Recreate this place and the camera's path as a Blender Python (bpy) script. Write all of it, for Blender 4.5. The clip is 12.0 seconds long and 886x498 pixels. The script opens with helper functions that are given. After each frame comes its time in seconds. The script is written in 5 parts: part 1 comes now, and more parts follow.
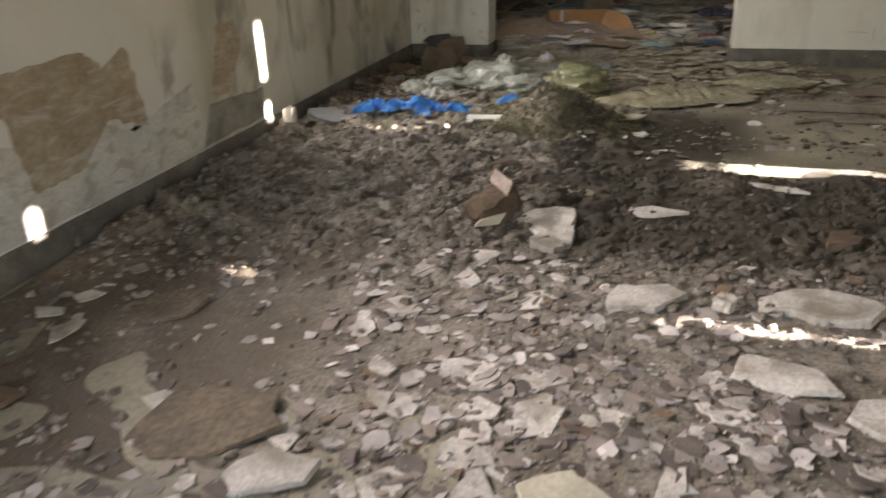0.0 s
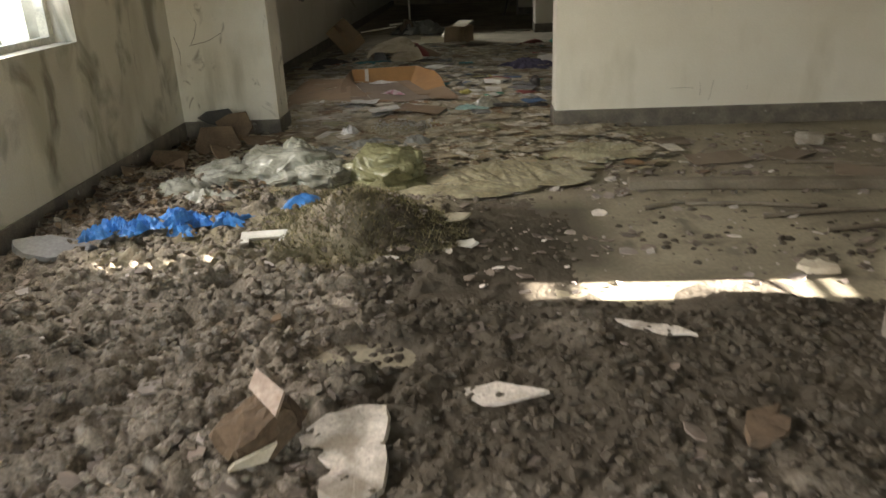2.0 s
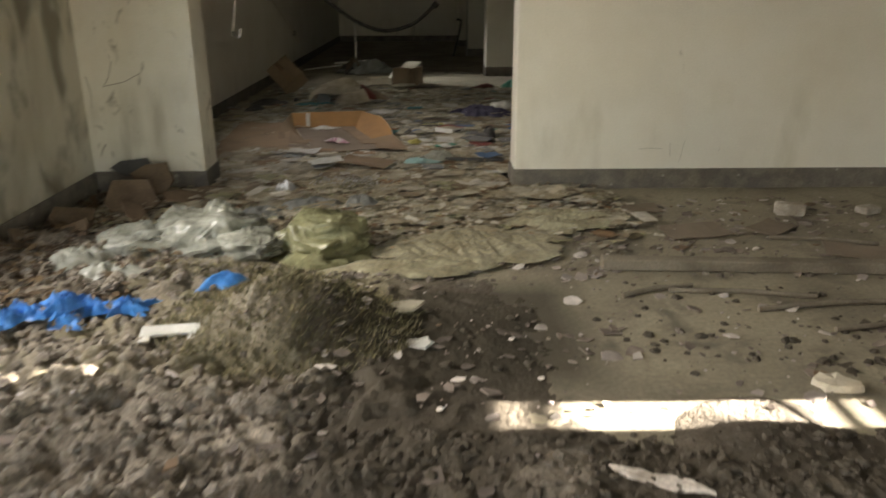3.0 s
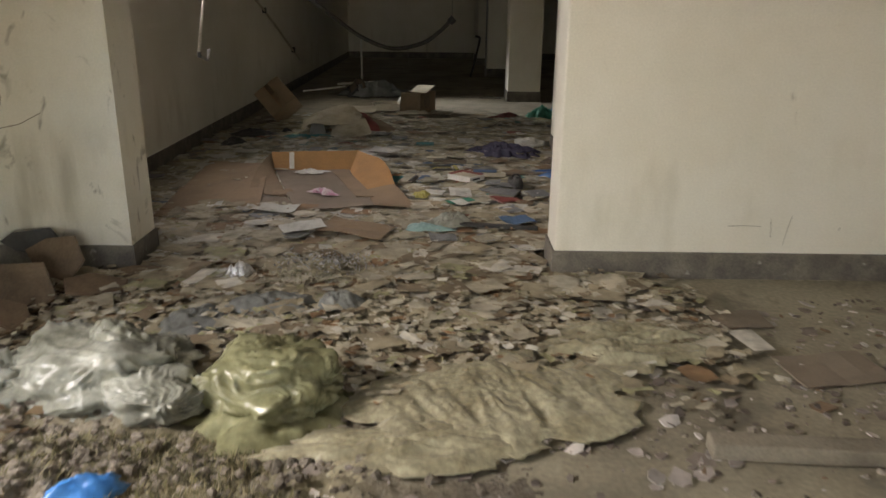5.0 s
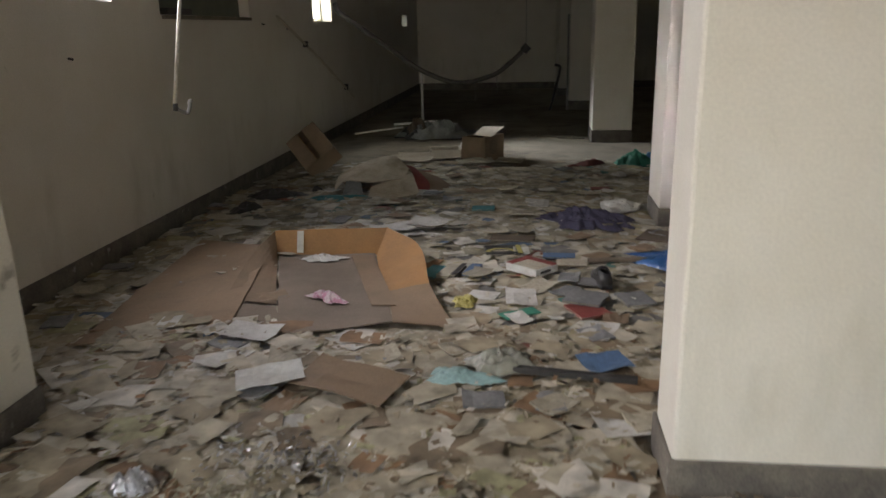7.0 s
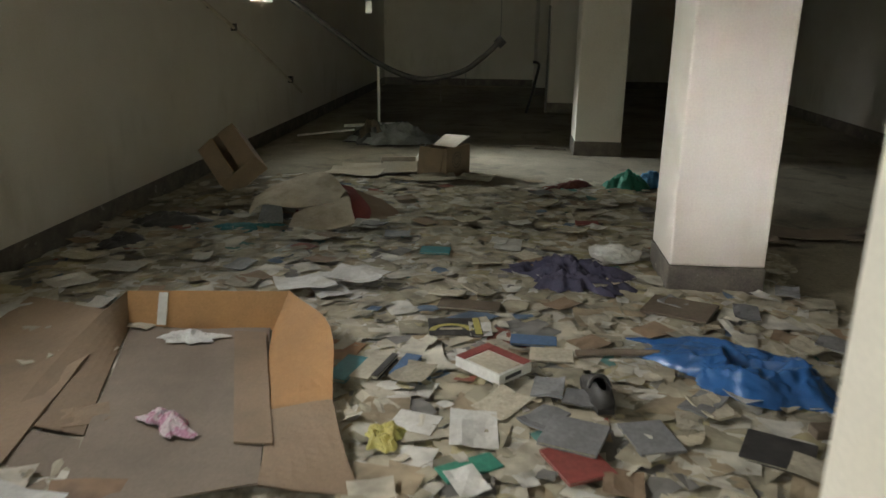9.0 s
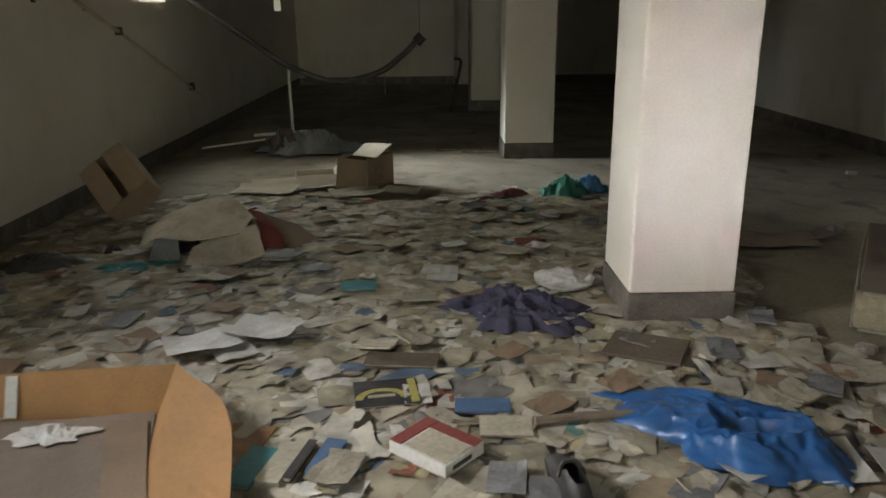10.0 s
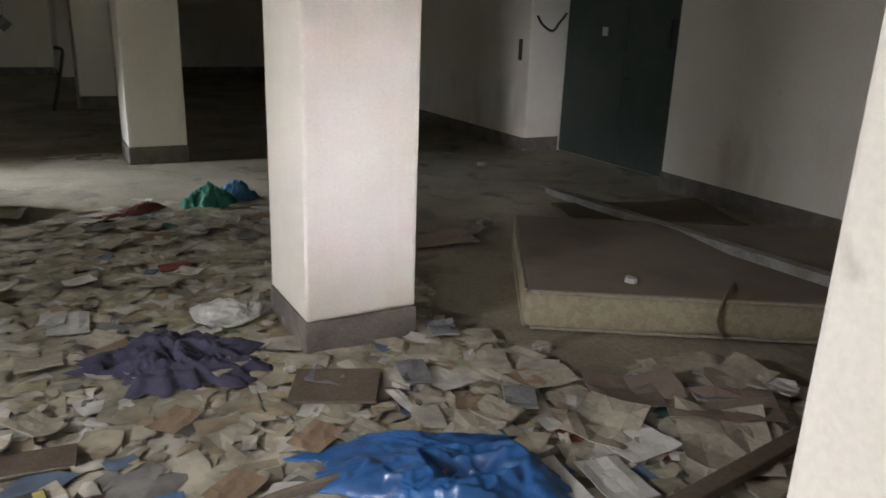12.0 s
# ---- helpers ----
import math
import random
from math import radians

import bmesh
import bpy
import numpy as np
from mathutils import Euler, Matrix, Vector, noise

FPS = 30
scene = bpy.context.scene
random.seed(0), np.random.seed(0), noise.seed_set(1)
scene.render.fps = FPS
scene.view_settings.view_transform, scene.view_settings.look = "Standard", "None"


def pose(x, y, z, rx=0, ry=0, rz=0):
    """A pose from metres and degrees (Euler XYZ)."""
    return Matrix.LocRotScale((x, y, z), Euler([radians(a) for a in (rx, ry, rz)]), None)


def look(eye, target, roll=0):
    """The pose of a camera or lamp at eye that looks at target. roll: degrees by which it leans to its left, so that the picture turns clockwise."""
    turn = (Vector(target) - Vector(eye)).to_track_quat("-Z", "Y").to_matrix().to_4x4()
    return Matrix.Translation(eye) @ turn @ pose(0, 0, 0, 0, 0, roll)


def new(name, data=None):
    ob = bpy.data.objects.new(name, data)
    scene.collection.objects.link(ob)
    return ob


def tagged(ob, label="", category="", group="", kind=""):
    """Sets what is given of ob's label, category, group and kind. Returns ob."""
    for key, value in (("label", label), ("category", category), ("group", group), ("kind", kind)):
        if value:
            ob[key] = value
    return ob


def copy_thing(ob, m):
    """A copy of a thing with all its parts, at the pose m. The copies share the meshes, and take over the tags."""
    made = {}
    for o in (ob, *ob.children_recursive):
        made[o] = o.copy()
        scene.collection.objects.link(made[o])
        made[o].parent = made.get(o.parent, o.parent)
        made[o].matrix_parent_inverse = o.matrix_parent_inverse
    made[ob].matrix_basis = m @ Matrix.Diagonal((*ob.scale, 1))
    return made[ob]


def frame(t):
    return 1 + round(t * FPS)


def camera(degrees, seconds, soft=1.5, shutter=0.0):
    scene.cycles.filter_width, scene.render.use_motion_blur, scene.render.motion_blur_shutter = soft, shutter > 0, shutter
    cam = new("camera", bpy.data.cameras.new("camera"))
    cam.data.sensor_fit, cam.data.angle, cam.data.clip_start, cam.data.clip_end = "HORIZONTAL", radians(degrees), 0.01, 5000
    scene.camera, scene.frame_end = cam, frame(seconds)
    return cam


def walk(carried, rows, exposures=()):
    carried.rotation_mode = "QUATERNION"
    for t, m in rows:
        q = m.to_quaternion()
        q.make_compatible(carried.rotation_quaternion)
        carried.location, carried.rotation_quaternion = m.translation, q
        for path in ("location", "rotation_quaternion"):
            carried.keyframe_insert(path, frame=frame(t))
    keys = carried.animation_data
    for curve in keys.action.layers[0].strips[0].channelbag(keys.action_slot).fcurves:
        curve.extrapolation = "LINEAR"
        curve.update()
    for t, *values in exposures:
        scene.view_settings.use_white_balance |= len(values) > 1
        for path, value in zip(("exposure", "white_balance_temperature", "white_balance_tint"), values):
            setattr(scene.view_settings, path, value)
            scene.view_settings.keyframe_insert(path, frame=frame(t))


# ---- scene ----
cam = camera(60.8, 12.0, soft=1.5, shutter=0.5)
PATH = [
    (0, (2.572, -7.548, 1.383), (2.037, -5.802, 0.567), -2.0),
    (0.5, (2.558, -7.24, 1.394), (2.199, -5.436, 0.607), -1.3),
    (1, (2.527, -6.897, 1.41), (2.355, -5.054, 0.654), -1.3),
    (1.5, (2.516, -6.551, 1.39), (2.479, -4.699, 0.638), -2.4),
    (2, (2.524, -6.195, 1.409), (2.407, -4.339, 0.673), -2.5),
    (2.5, (2.505, -5.858, 1.424), (2.407, -3.988, 0.72), 0.3),
    (3, (2.47, -5.504, 1.439), (2.504, -3.615, 0.782), -0.1),
    (3.2, (2.456, -5.326, 1.412), (2.54, -3.432, 0.776), -0.1),
    (4.8, (2.492, -4.054, 1.433), (2.502, -2.155, 0.806), 1.1),
    (5, (2.494, -3.893, 1.434), (2.495, -1.993, 0.808), 0.7),
    (5.5, (2.547, -3.414, 1.433), (2.503, -1.505, 0.836), -2.0),
    (6, (2.574, -2.959, 1.414), (2.527, -1.048, 0.827), -1.0),
    (6.5, (2.617, -2.541, 1.449), (2.57, -0.629, 0.864), -0.5),
    (7, (2.66, -2.086, 1.424), (2.435, -0.18, 0.862), -1.3),
    (7.2, (2.707, -1.907, 1.415), (2.461, -0.001, 0.862), -0.7),
    (8.8, (2.722, -0.695, 1.372), (2.551, 1.212, 0.792), 0.5),
    (9, (2.694, -0.566, 1.371), (2.541, 1.342, 0.79), 0.8),
    (9.5, (2.66, -0.216, 1.389), (2.618, 1.697, 0.807), -0.8),
    (10, (2.668, 0.069, 1.383), (2.704, 1.979, 0.79), -0.6),
    (10.5, (2.714, 0.287, 1.397), (2.88, 2.196, 0.822), -0.5),
    (11, (2.709, 0.441, 1.399), (3.205, 2.297, 0.843), 1.0),
    (11.5, (2.674, 0.555, 1.394), (3.485, 2.293, 0.827), 1.8),
    (12, (2.679, 0.58, 1.376), (3.609, 2.245, 0.774), 2.1),
]
EXPOSURES = [(0.0, 4.7, 6550, 16), (1.5, 4.83, 6850, 12), (3.0, 5.0, 6900, 12), (5.5, 5.25, 6600, 17), (7.0, 5.36, 6200, 18), (9.0, 5.6, 6350, 8),
             (10.5, 5.84, 6150, 13), (12.0, 5.98, 6000, 15)]
walk(cam, [(t, look(e, g, r)) for t, e, g, r in PATH], EXPOSURES)

# ---- light ----
SUN_ELEV = math.atan(0.25)
world = bpy.data.worlds.new("sky")
scene.world = world
world.use_nodes = True
sky = world.node_tree.nodes.new("ShaderNodeTexSky")
sky.sky_type, sky.sun_disc = "NISHITA", False
sky.sun_elevation, sky.sun_rotation = SUN_ELEV, math.pi / 2
world.node_tree.links.new(sky.outputs[0], world.node_tree.nodes["Background"].inputs[0])
world.node_tree.nodes["Background"].inputs[1].default_value = 0.05

sun = new("sun", bpy.data.lights.new("sun", "SUN"))
sun.data.energy, sun.data.angle, sun.data.color = 5.0, radians(0.5), (1.0, 0.95, 0.86)
sun.matrix_world = look((20, -4, 5), (16, -4, 4))


def window_light(name, eye, target, w, h, watts, colour, spread=180):
    """Area lamp set in an opening, as sky light or as added fill."""
    lamp = new(name, bpy.data.lights.new(name, "AREA"))
    lamp.data.shape, lamp.data.size, lamp.data.size_y = "RECTANGLE", w, h
    lamp.data.energy, lamp.data.color, lamp.data.spread = watts, colour, radians(spread)
    lamp.matrix_world = look(eye, target)
    return lamp


DAY = (0.97, 0.93, 0.91)
# no source is known here; added to light walls and pillars from the south
window_light("doorway_light", (3.0, -9.95, 1.25), (2.4, 1.0, 0.8), 3.6, 2.1, 1.6, DAY)
# narrow beam added to brighten the south face of the first pillar
window_light("window_light", (-0.2, -1.9, 1.7), (3.76, 3.3, 0.85), 0.5, 0.9, 0.075, (0.98, 0.9, 0.92), 15)
window_light("window_light", (-0.2, -2.5, 1.7), (2.7, -2.6, 0.1), 0.7, 0.9, 1.8, (0.97, 0.95, 0.9), 130)
# lamp in an unseen west window, added to light the front floor
window_light("window_light", (-0.2, -5.8, 1.75), (3.9, -5.3, 0.0), 1.3, 0.9, 1.6, DAY, 88)
window_light("window_light", (-0.2, 2.2, 1.95), (2.6, 1.5, 0.0), 0.9, 0.6, 0.62, DAY, 92)
window_light("window_light", (-0.2, 7.75, 1.72), (3.0, 6.9, 0.0), 0.4, 0.3, 0.26, (0.93, 0.97, 1.0), 36)
# second lamp in the same window, added as fill for the papers south of it
window_light("window_light", (-0.2, 8.2, 1.72), (1.3, 5.4, 0.0), 0.4, 0.3, 0.5, (1.0, 0.98, 0.84), 90)


# ---- helpers of this scene ----
def link_mesh(name, bm, mat, smooth=False):
    me = bpy.data.meshes.new(name)
    bmesh.ops.recalc_face_normals(bm, faces=bm.faces) if len(bm.faces) < 20000 else None
    bm.to_mesh(me)
    bm.free()
    for m in (mat if isinstance(mat, (list, tuple)) else [mat]):
        me.materials.append(m)
    if smooth:
        for p in me.polygons:
            p.use_smooth = True
    return new(name, me)


def part(name, bm, mat, parent, label="", smooth=False):
    ob = link_mesh(name, bm, mat, smooth)
    ob.parent = parent
    return tagged(ob, label)


def thing(name, label, category, m=None, group=""):
    ob = new(name)
    ob.empty_display_size = 0.1
    if m is not None:
        ob.matrix_basis = m
    return tagged(ob, label, category, group)


def solid(name, bm, mat, label, category, m=None, group="", smooth=False):
    ob = link_mesh(name, bm, mat, smooth)
    if m is not None:
        ob.matrix_basis = m
    return tagged(ob, label, category, group)


def structure(name, bm, mat, smooth=False, label=""):
    return tagged(link_mesh(name, bm, mat, smooth), label, kind="structure")


def add_box(bm, x0, x1, y0, y1, z0, z1, bevel=0.0):
    made = bmesh.ops.create_cube(bm, size=1, matrix=Matrix.Translation(((x0 + x1) / 2, (y0 + y1) / 2, (z0 + z1) / 2))
                                 @ Matrix.Diagonal((x1 - x0, y1 - y0, z1 - z0, 1)))
    if bevel:
        edges = list({e for v in made["verts"] for e in v.link_edges})
        bmesh.ops.bevel(bm, geom=edges, offset=bevel, segments=2, profile=0.5, affect="EDGES")
    return bm


def box_bm(x0, x1, y0, y1, z0, z1, bevel=0.0):
    return add_box(bmesh.new(), x0, x1, y0, y1, z0, z1, bevel)


def tube_bm(points, r, n=8, taper=1.0, bm=None):
    """A round bar along points."""
    bm = bm or bmesh.new()
    pts = [Vector(p) for p in points]
    rings = []
    for i, p in enumerate(pts):
        d = (pts[min(i + 1, len(pts) - 1)] - pts[max(i - 1, 0)]).normalized()
        side = d.cross(Vector((0, 0, 1)))
        side = side.normalized() if side.length > 0.05 else Vector((1, 0, 0))
        up = side.cross(d).normalized()
        rr = r * (1 + (taper - 1) * i / max(1, len(pts) - 1))
        rings.append([bm.verts.new(p + side * rr * math.cos(a) + up * rr * math.sin(a))
                      for a in (2 * math.pi * k / n for k in range(n))])
    for a, b in zip(rings, rings[1:]):
        for k in range(n):
            bm.faces.new((a[k], a[(k + 1) % n], b[(k + 1) % n], b[k]))
    bm.faces.new(rings[0][::-1])
    bm.faces.new(rings[-1])
    return bm


def smooth_line(points, steps=8):
    """A Catmull-Rom line through points."""
    p = [Vector(q) for q in points]
    p = [2 * p[0] - p[1]] + p + [2 * p[-1] - p[-2]]
    out = []
    for i in range(1, len(p) - 2):
        for s in range(steps):
            t = s / steps
            a, b, c, d = p[i - 1:i + 3]
            out.append(0.5 * (2 * b + (c - a) * t + (2 * a - 5 * b + 4 * c - d) * t * t + (3 * b - a - 3 * c + d) * t ** 3))
    return out + [p[-2]]


def slab_bm(rng, rx, ry, t, n=9, jag=0.25, bump=0.0):
    """A broken flat piece with an uneven outline and a thickness."""
    bm = bmesh.new()
    rim = [(rx * (1 + rng.uniform(-jag, jag)) * math.cos(a), ry * (1 + rng.uniform(-jag, jag)) * math.sin(a))
           for a in (2 * math.pi * (k + rng.uniform(-0.38, 0.38)) / n for k in range(n))]
    low = [bm.verts.new((x * 1.01, y * 1.01, 0)) for x, y in rim]
    top = [bm.verts.new((x * 0.97, y * 0.97, t * (1 + rng.uniform(-0.25, 0.25)))) for x, y in rim]
    mid = bm.verts.new((0, 0, t * (1 + bump)))
    for k in range(n):
        j = (k + 1) % n
        bm.faces.new((low[k], low[j], top[j], top[k]))
        bm.faces.new((top[k], top[j], mid))
    bm.faces.new(low[::-1])
    return bm


def fold(p, k, seed):
    """Ridges of creased stuff, 0 to 1."""
    q = Vector((p[0] * k, p[1] * k, seed * 7.3))
    w = noise.noise_vector(q * 0.7) * 0.8
    return 1 - abs(noise.noise(q + w)) * 2


def crumple_bm(rx, ry, h, seed, rings=16, segs=44, power=2.0, folds=6.0, crease=0.35, edge=0.25, thin=0.004, along=1.0):
    """Creased cloth or sheeting lying in a heap: an uneven outline, sharp folds and a fallen rim."""
    rings, segs = int(rings * 1.6), int(segs * 1.5)
    bm = bmesh.new()
    top = bm.verts.new((0, 0, h * 0.95))
    prev = None
    for i in range(1, rings + 1):
        f = i / rings
        ring = []
        for k in range(segs):
            a = 2 * math.pi * k / segs
            out = 1 + edge * noise.noise(Vector((math.cos(a) * 1.7, math.sin(a) * 1.7, seed))) * 1.6 \
                + edge * 0.6 * noise.noise(Vector((math.cos(a) * 5, math.sin(a) * 5, seed + 4))) + edge * 0.3 * noise.noise(Vector((math.cos(a) * 13, math.sin(a) * 13, seed)))
            out = 1 + (out - 1) * f * f
            x, y = rx * f * out * math.cos(a), ry * f * out * math.sin(a)
            body = 1 - f ** power
            lump = 0.8 + 0.55 * noise.noise(Vector((x * 4, y * 4, seed + 9))) + 0.25 * noise.noise(Vector((x * 9, y * 9, seed + 2)))
            soft = 1 - 0.85 * f ** 6
            ridge = 0.55 * fold((x * along, y), folds, seed) + 0.3 * fold((x * along + y * 0.3, y), folds * 2.2, seed + 3) + 0.15 * fold((y, x), folds * 4.1, seed + 6) - 0.35
            z = h * body * lump + h * crease * ridge * (0.3 + body) * soft
            ring.append(bm.verts.new((x, y, max(z, thin * (1 if f < 1 else 0)))))
        for k in range(segs):
            j = (k + 1) % segs
            if prev:
                bm.faces.new((prev[k], prev[j], ring[j], ring[k]))
            else:
                bm.faces.new((top, ring[k], ring[j]))
        prev = ring
    bm.faces.new(prev)
    return bm


def bag_bm(rx, ry, rz, seed, level=6):
    """A stuffed, slack bag: a lumpy body with narrow creases, flattened where it lies."""
    bm = bmesh.new()
    bmesh.ops.create_icosphere(bm, subdivisions=level, radius=1.0)
    for v in bm.verts:
        p = v.co.copy()
        q = p * 1.4 + Vector((seed, seed * 2.1, 0))
        w = noise.noise_vector(q * 0.8) * 0.6
        long = Vector((q.x * 2.6, q.y * 2.6, q.z * 0.9)) + w * 1.6
        r = 1 + 0.34 * noise.noise(q * 0.9) + 0.1 * noise.noise(q * 2.2)
        for k, amt in ((1.0, 0.1), (2.1, 0.06), (4.3, 0.045), (8.5, 0.02)):
            ridge = 1 - min(1.0, abs(noise.noise(long * k + Vector((0, 0, k * 5)))) * 2.6)
            r += amt * ridge * (0.55 + noise.noise(q * 1.7 + Vector((k, 0, 0))))
        v.co = Vector((p.x * rx * r, p.y * ry * r, max(0.0, (p.z * 0.75 + 0.45) * rz * r)))
    return bm


def plastic_bag_bm(rx, ry, rz, seed, knot=(0.5, -0.3, 0.8), folds=9, level=6):
    """A tied, half-full plastic bag: a soft body with thin folds that run out from its knot."""
    bm = bmesh.new()
    bmesh.ops.create_icosphere(bm, subdivisions=level, radius=1.0)
    k = Vector(knot).normalized()
    u = k.orthogonal().normalized()
    w = k.cross(u)
    off = Vector((seed, seed * 1.7, seed * 0.6))
    for v in bm.verts:
        p = v.co.copy()
        near = math.acos(max(-1.0, min(1.0, p.dot(k)))) / math.pi
        a = math.atan2(p.dot(w), p.dot(u)) + 0.7 * noise.noise(p * 1.3 + off) + 0.25 * noise.noise(p * 3.1 + off)
        r = 1 + 0.22 * noise.noise(p * 0.9 + off) + 0.16 * noise.noise(p * 2.3 - off)
        for m, amt in ((1.0, 0.22), (2.1, 0.12), (4.3, 0.04), (9.0, 0.014)):
            wave = noise.noise(Vector((math.cos(a) * folds * m * 0.32, math.sin(a) * folds * m * 0.32, near * 1.6 * m + seed)))
            r += amt * ((1 - min(1.0, abs(wave) * 4.2)) ** 1.3 - 0.3) * (0.5 + noise.noise(p * 1.6 + off * m)) * (0.35 + 1.3 * near * (1.25 - near))
        r += 0.12 * max(0.0, 1 - near * 9)
        v.co = Vector((p.x * rx * r, p.y * ry * r, max(0.0, (p.z * 0.72 + 0.5) * rz * r)))
    return bm


def sheet_bm(w, d, seed=0.0, curl=0.02, t=0.0015, n=5, droop=0.0):
    """A thin sheet with a slight curl and thickness."""
    bm = bmesh.new()
    grid = []
    for side in (0, 1):
        rows = []
        for i in range(n):
            row = []
            for j in range(n):
                u, v = i / (n - 1) - 0.5, j / (n - 1) - 0.5
                z = curl * (0.5 + noise.noise(Vector((u * 2.1 + seed * 3.7, v * 2.1, seed)))) + curl * 1.2 * (abs(u) ** 2 + abs(v) ** 2)
                row.append(bm.verts.new((u * w, v * d, z + side * t)))
            rows.append(row)
        grid.append(rows)
    for s in (0, 1):
        for i in range(n - 1):
            for j in range(n - 1):
                q = [grid[s][i][j], grid[s][i + 1][j], grid[s][i + 1][j + 1], grid[s][i][j + 1]]
                bm.faces.new(q if s else q[::-1])
    lo, hi = grid
    for i in range(n - 1):
        bm.faces.new((lo[i][0], lo[i + 1][0], hi[i + 1][0], hi[i][0]))
        bm.faces.new((lo[i][-1], hi[i][-1], hi[i + 1][-1], lo[i + 1][-1]))
        bm.faces.new((lo[0][i], hi[0][i], hi[0][i + 1], lo[0][i + 1]))
        bm.faces.new((lo[-1][i], lo[-1][i + 1], hi[-1][i + 1], hi[-1][i]))
    return bm


def quad_sheet_bm(corners, t=0.006, n=8, wave=0.006, seed=0.0):
    """A board sheet between four corners (x, y, z), with small waves."""
    a, b, c, d = (Vector(p) for p in corners)
    bm = bmesh.new()
    rows = {}
    nrm = (b - a).cross(d - a).normalized()
    for s in (0, 1):
        for i in range(n + 1):
            for j in range(n + 1):
                u, v = i / n, j / n
                p = a * (1 - u) * (1 - v) + b * u * (1 - v) + c * u * v + d * (1 - u) * v
                p = p + nrm * (s * t + wave * noise.noise(Vector((p.x * 4, p.y * 4, seed))))
                rows[s, i, j] = bm.verts.new(p)
    for i in range(n):
        for j in range(n):
            bm.faces.new((rows[1, i, j], rows[1, i + 1, j], rows[1, i + 1, j + 1], rows[1, i, j + 1]))
            bm.faces.new((rows[0, i, j], rows[0, i, j + 1], rows[0, i + 1, j + 1], rows[0, i + 1, j]))
        for lo, hi in (((0, i, 0), (0, i + 1, 0)), ((0, i + 1, n), (0, i, n)), ((0, 0, i + 1), (0, 0, i)), ((0, n, i), (0, n, i + 1))):
            bm.faces.new((rows[lo], rows[hi], rows[(1, *hi[1:])], rows[(1, *lo[1:])]))
    return bm


# ---- materials ----
def material(name, base, rough=0.8, metal=0.0, dark=None, scale=6.0, mix=0.5, grain=60.0, grain_amt=0.15, bump=0.2, bump_scale=40.0,
             lo=0.4, hi=0.65, spec=0.4, jitter=0.0):
    """Painted or natural surface: a base colour, a second colour in patches, fine grain and relief."""
    m = bpy.data.materials.new(name)
    m.use_nodes = True
    t = m.node_tree
    p = t.nodes["Principled BSDF"]
    p.inputs["Roughness"].default_value, p.inputs["Metallic"].default_value = rough, metal
    p.inputs["Specular IOR Level"].default_value = spec
    geo = t.nodes.new("ShaderNodeNewGeometry")
    patch = t.nodes.new("ShaderNodeTexNoise")
    patch.inputs["Scale"].default_value, patch.inputs["Detail"].default_value, patch.inputs["Roughness"].default_value = scale, 6, 0.62
    t.links.new(geo.outputs["Position"], patch.inputs["Vector"])
    ramp = t.nodes.new("ShaderNodeValToRGB")
    ramp.color_ramp.elements[0].position, ramp.color_ramp.elements[1].position = lo, hi
    t.links.new(patch.outputs[0], ramp.inputs[0])
    amount = t.nodes.new("ShaderNodeMath")
    amount.operation, amount.inputs[1].default_value = "MULTIPLY", mix
    t.links.new(ramp.outputs[0], amount.inputs[0])
    two = t.nodes.new("ShaderNodeMix")
    two.data_type = "RGBA"
    two.inputs["A"].default_value = (*base, 1)
    two.inputs["B"].default_value = (*(dark or tuple(c * 0.55 for c in base)), 1)
    t.links.new(amount.outputs[0], two.inputs["Factor"])
    fine = t.nodes.new("ShaderNodeTexNoise")
    fine.inputs["Scale"].default_value, fine.inputs["Detail"].default_value = grain, 5
    t.links.new(geo.outputs["Position"], fine.inputs["Vector"])
    level = t.nodes.new("ShaderNodeMapRange")
    level.inputs["From Min"].default_value, level.inputs["From Max"].default_value = 0.3, 0.7
    level.inputs["To Min"].default_value, level.inputs["To Max"].default_value = 1 - grain_amt, 1 + grain_amt
    t.links.new(fine.outputs[0], level.inputs[0])
    mul = t.nodes.new("ShaderNodeMix")
    mul.data_type, mul.blend_type = "RGBA", "MULTIPLY"
    mul.inputs["Factor"].default_value = 1
    t.links.new(two.outputs["Result"], mul.inputs["A"])
    t.links.new(level.outputs[0], mul.inputs["B"])
    out = mul.outputs["Result"]
    if jitter:
        info = t.nodes.new("ShaderNodeObjectInfo")
        jr = t.nodes.new("ShaderNodeMapRange")
        jr.inputs["To Min"].default_value, jr.inputs["To Max"].default_value = 1 - jitter, 1 + jitter
        t.links.new(info.outputs["Random"], jr.inputs[0])
        mj = t.nodes.new("ShaderNodeMix")
        mj.data_type, mj.blend_type = "RGBA", "MULTIPLY"
        mj.inputs["Factor"].default_value = 1
        t.links.new(out, mj.inputs["A"])
        t.links.new(jr.outputs[0], mj.inputs["B"])
        out = mj.outputs["Result"]
    t.links.new(out, p.inputs["Base Color"])
    if bump:
        rel = t.nodes.new("ShaderNodeTexNoise")
        rel.inputs["Scale"].default_value, rel.inputs["Detail"].default_value = bump_scale, 6
        t.links.new(geo.outputs["Position"], rel.inputs["Vector"])
        b = t.nodes.new("ShaderNodeBump")
        b.inputs["Strength"].default_value, b.inputs["Distance"].default_value = bump, 0.01
        t.links.new(rel.outputs[0], b.inputs["Height"])
        t.links.new(b.outputs[0], p.inputs["Normal"])
    return m


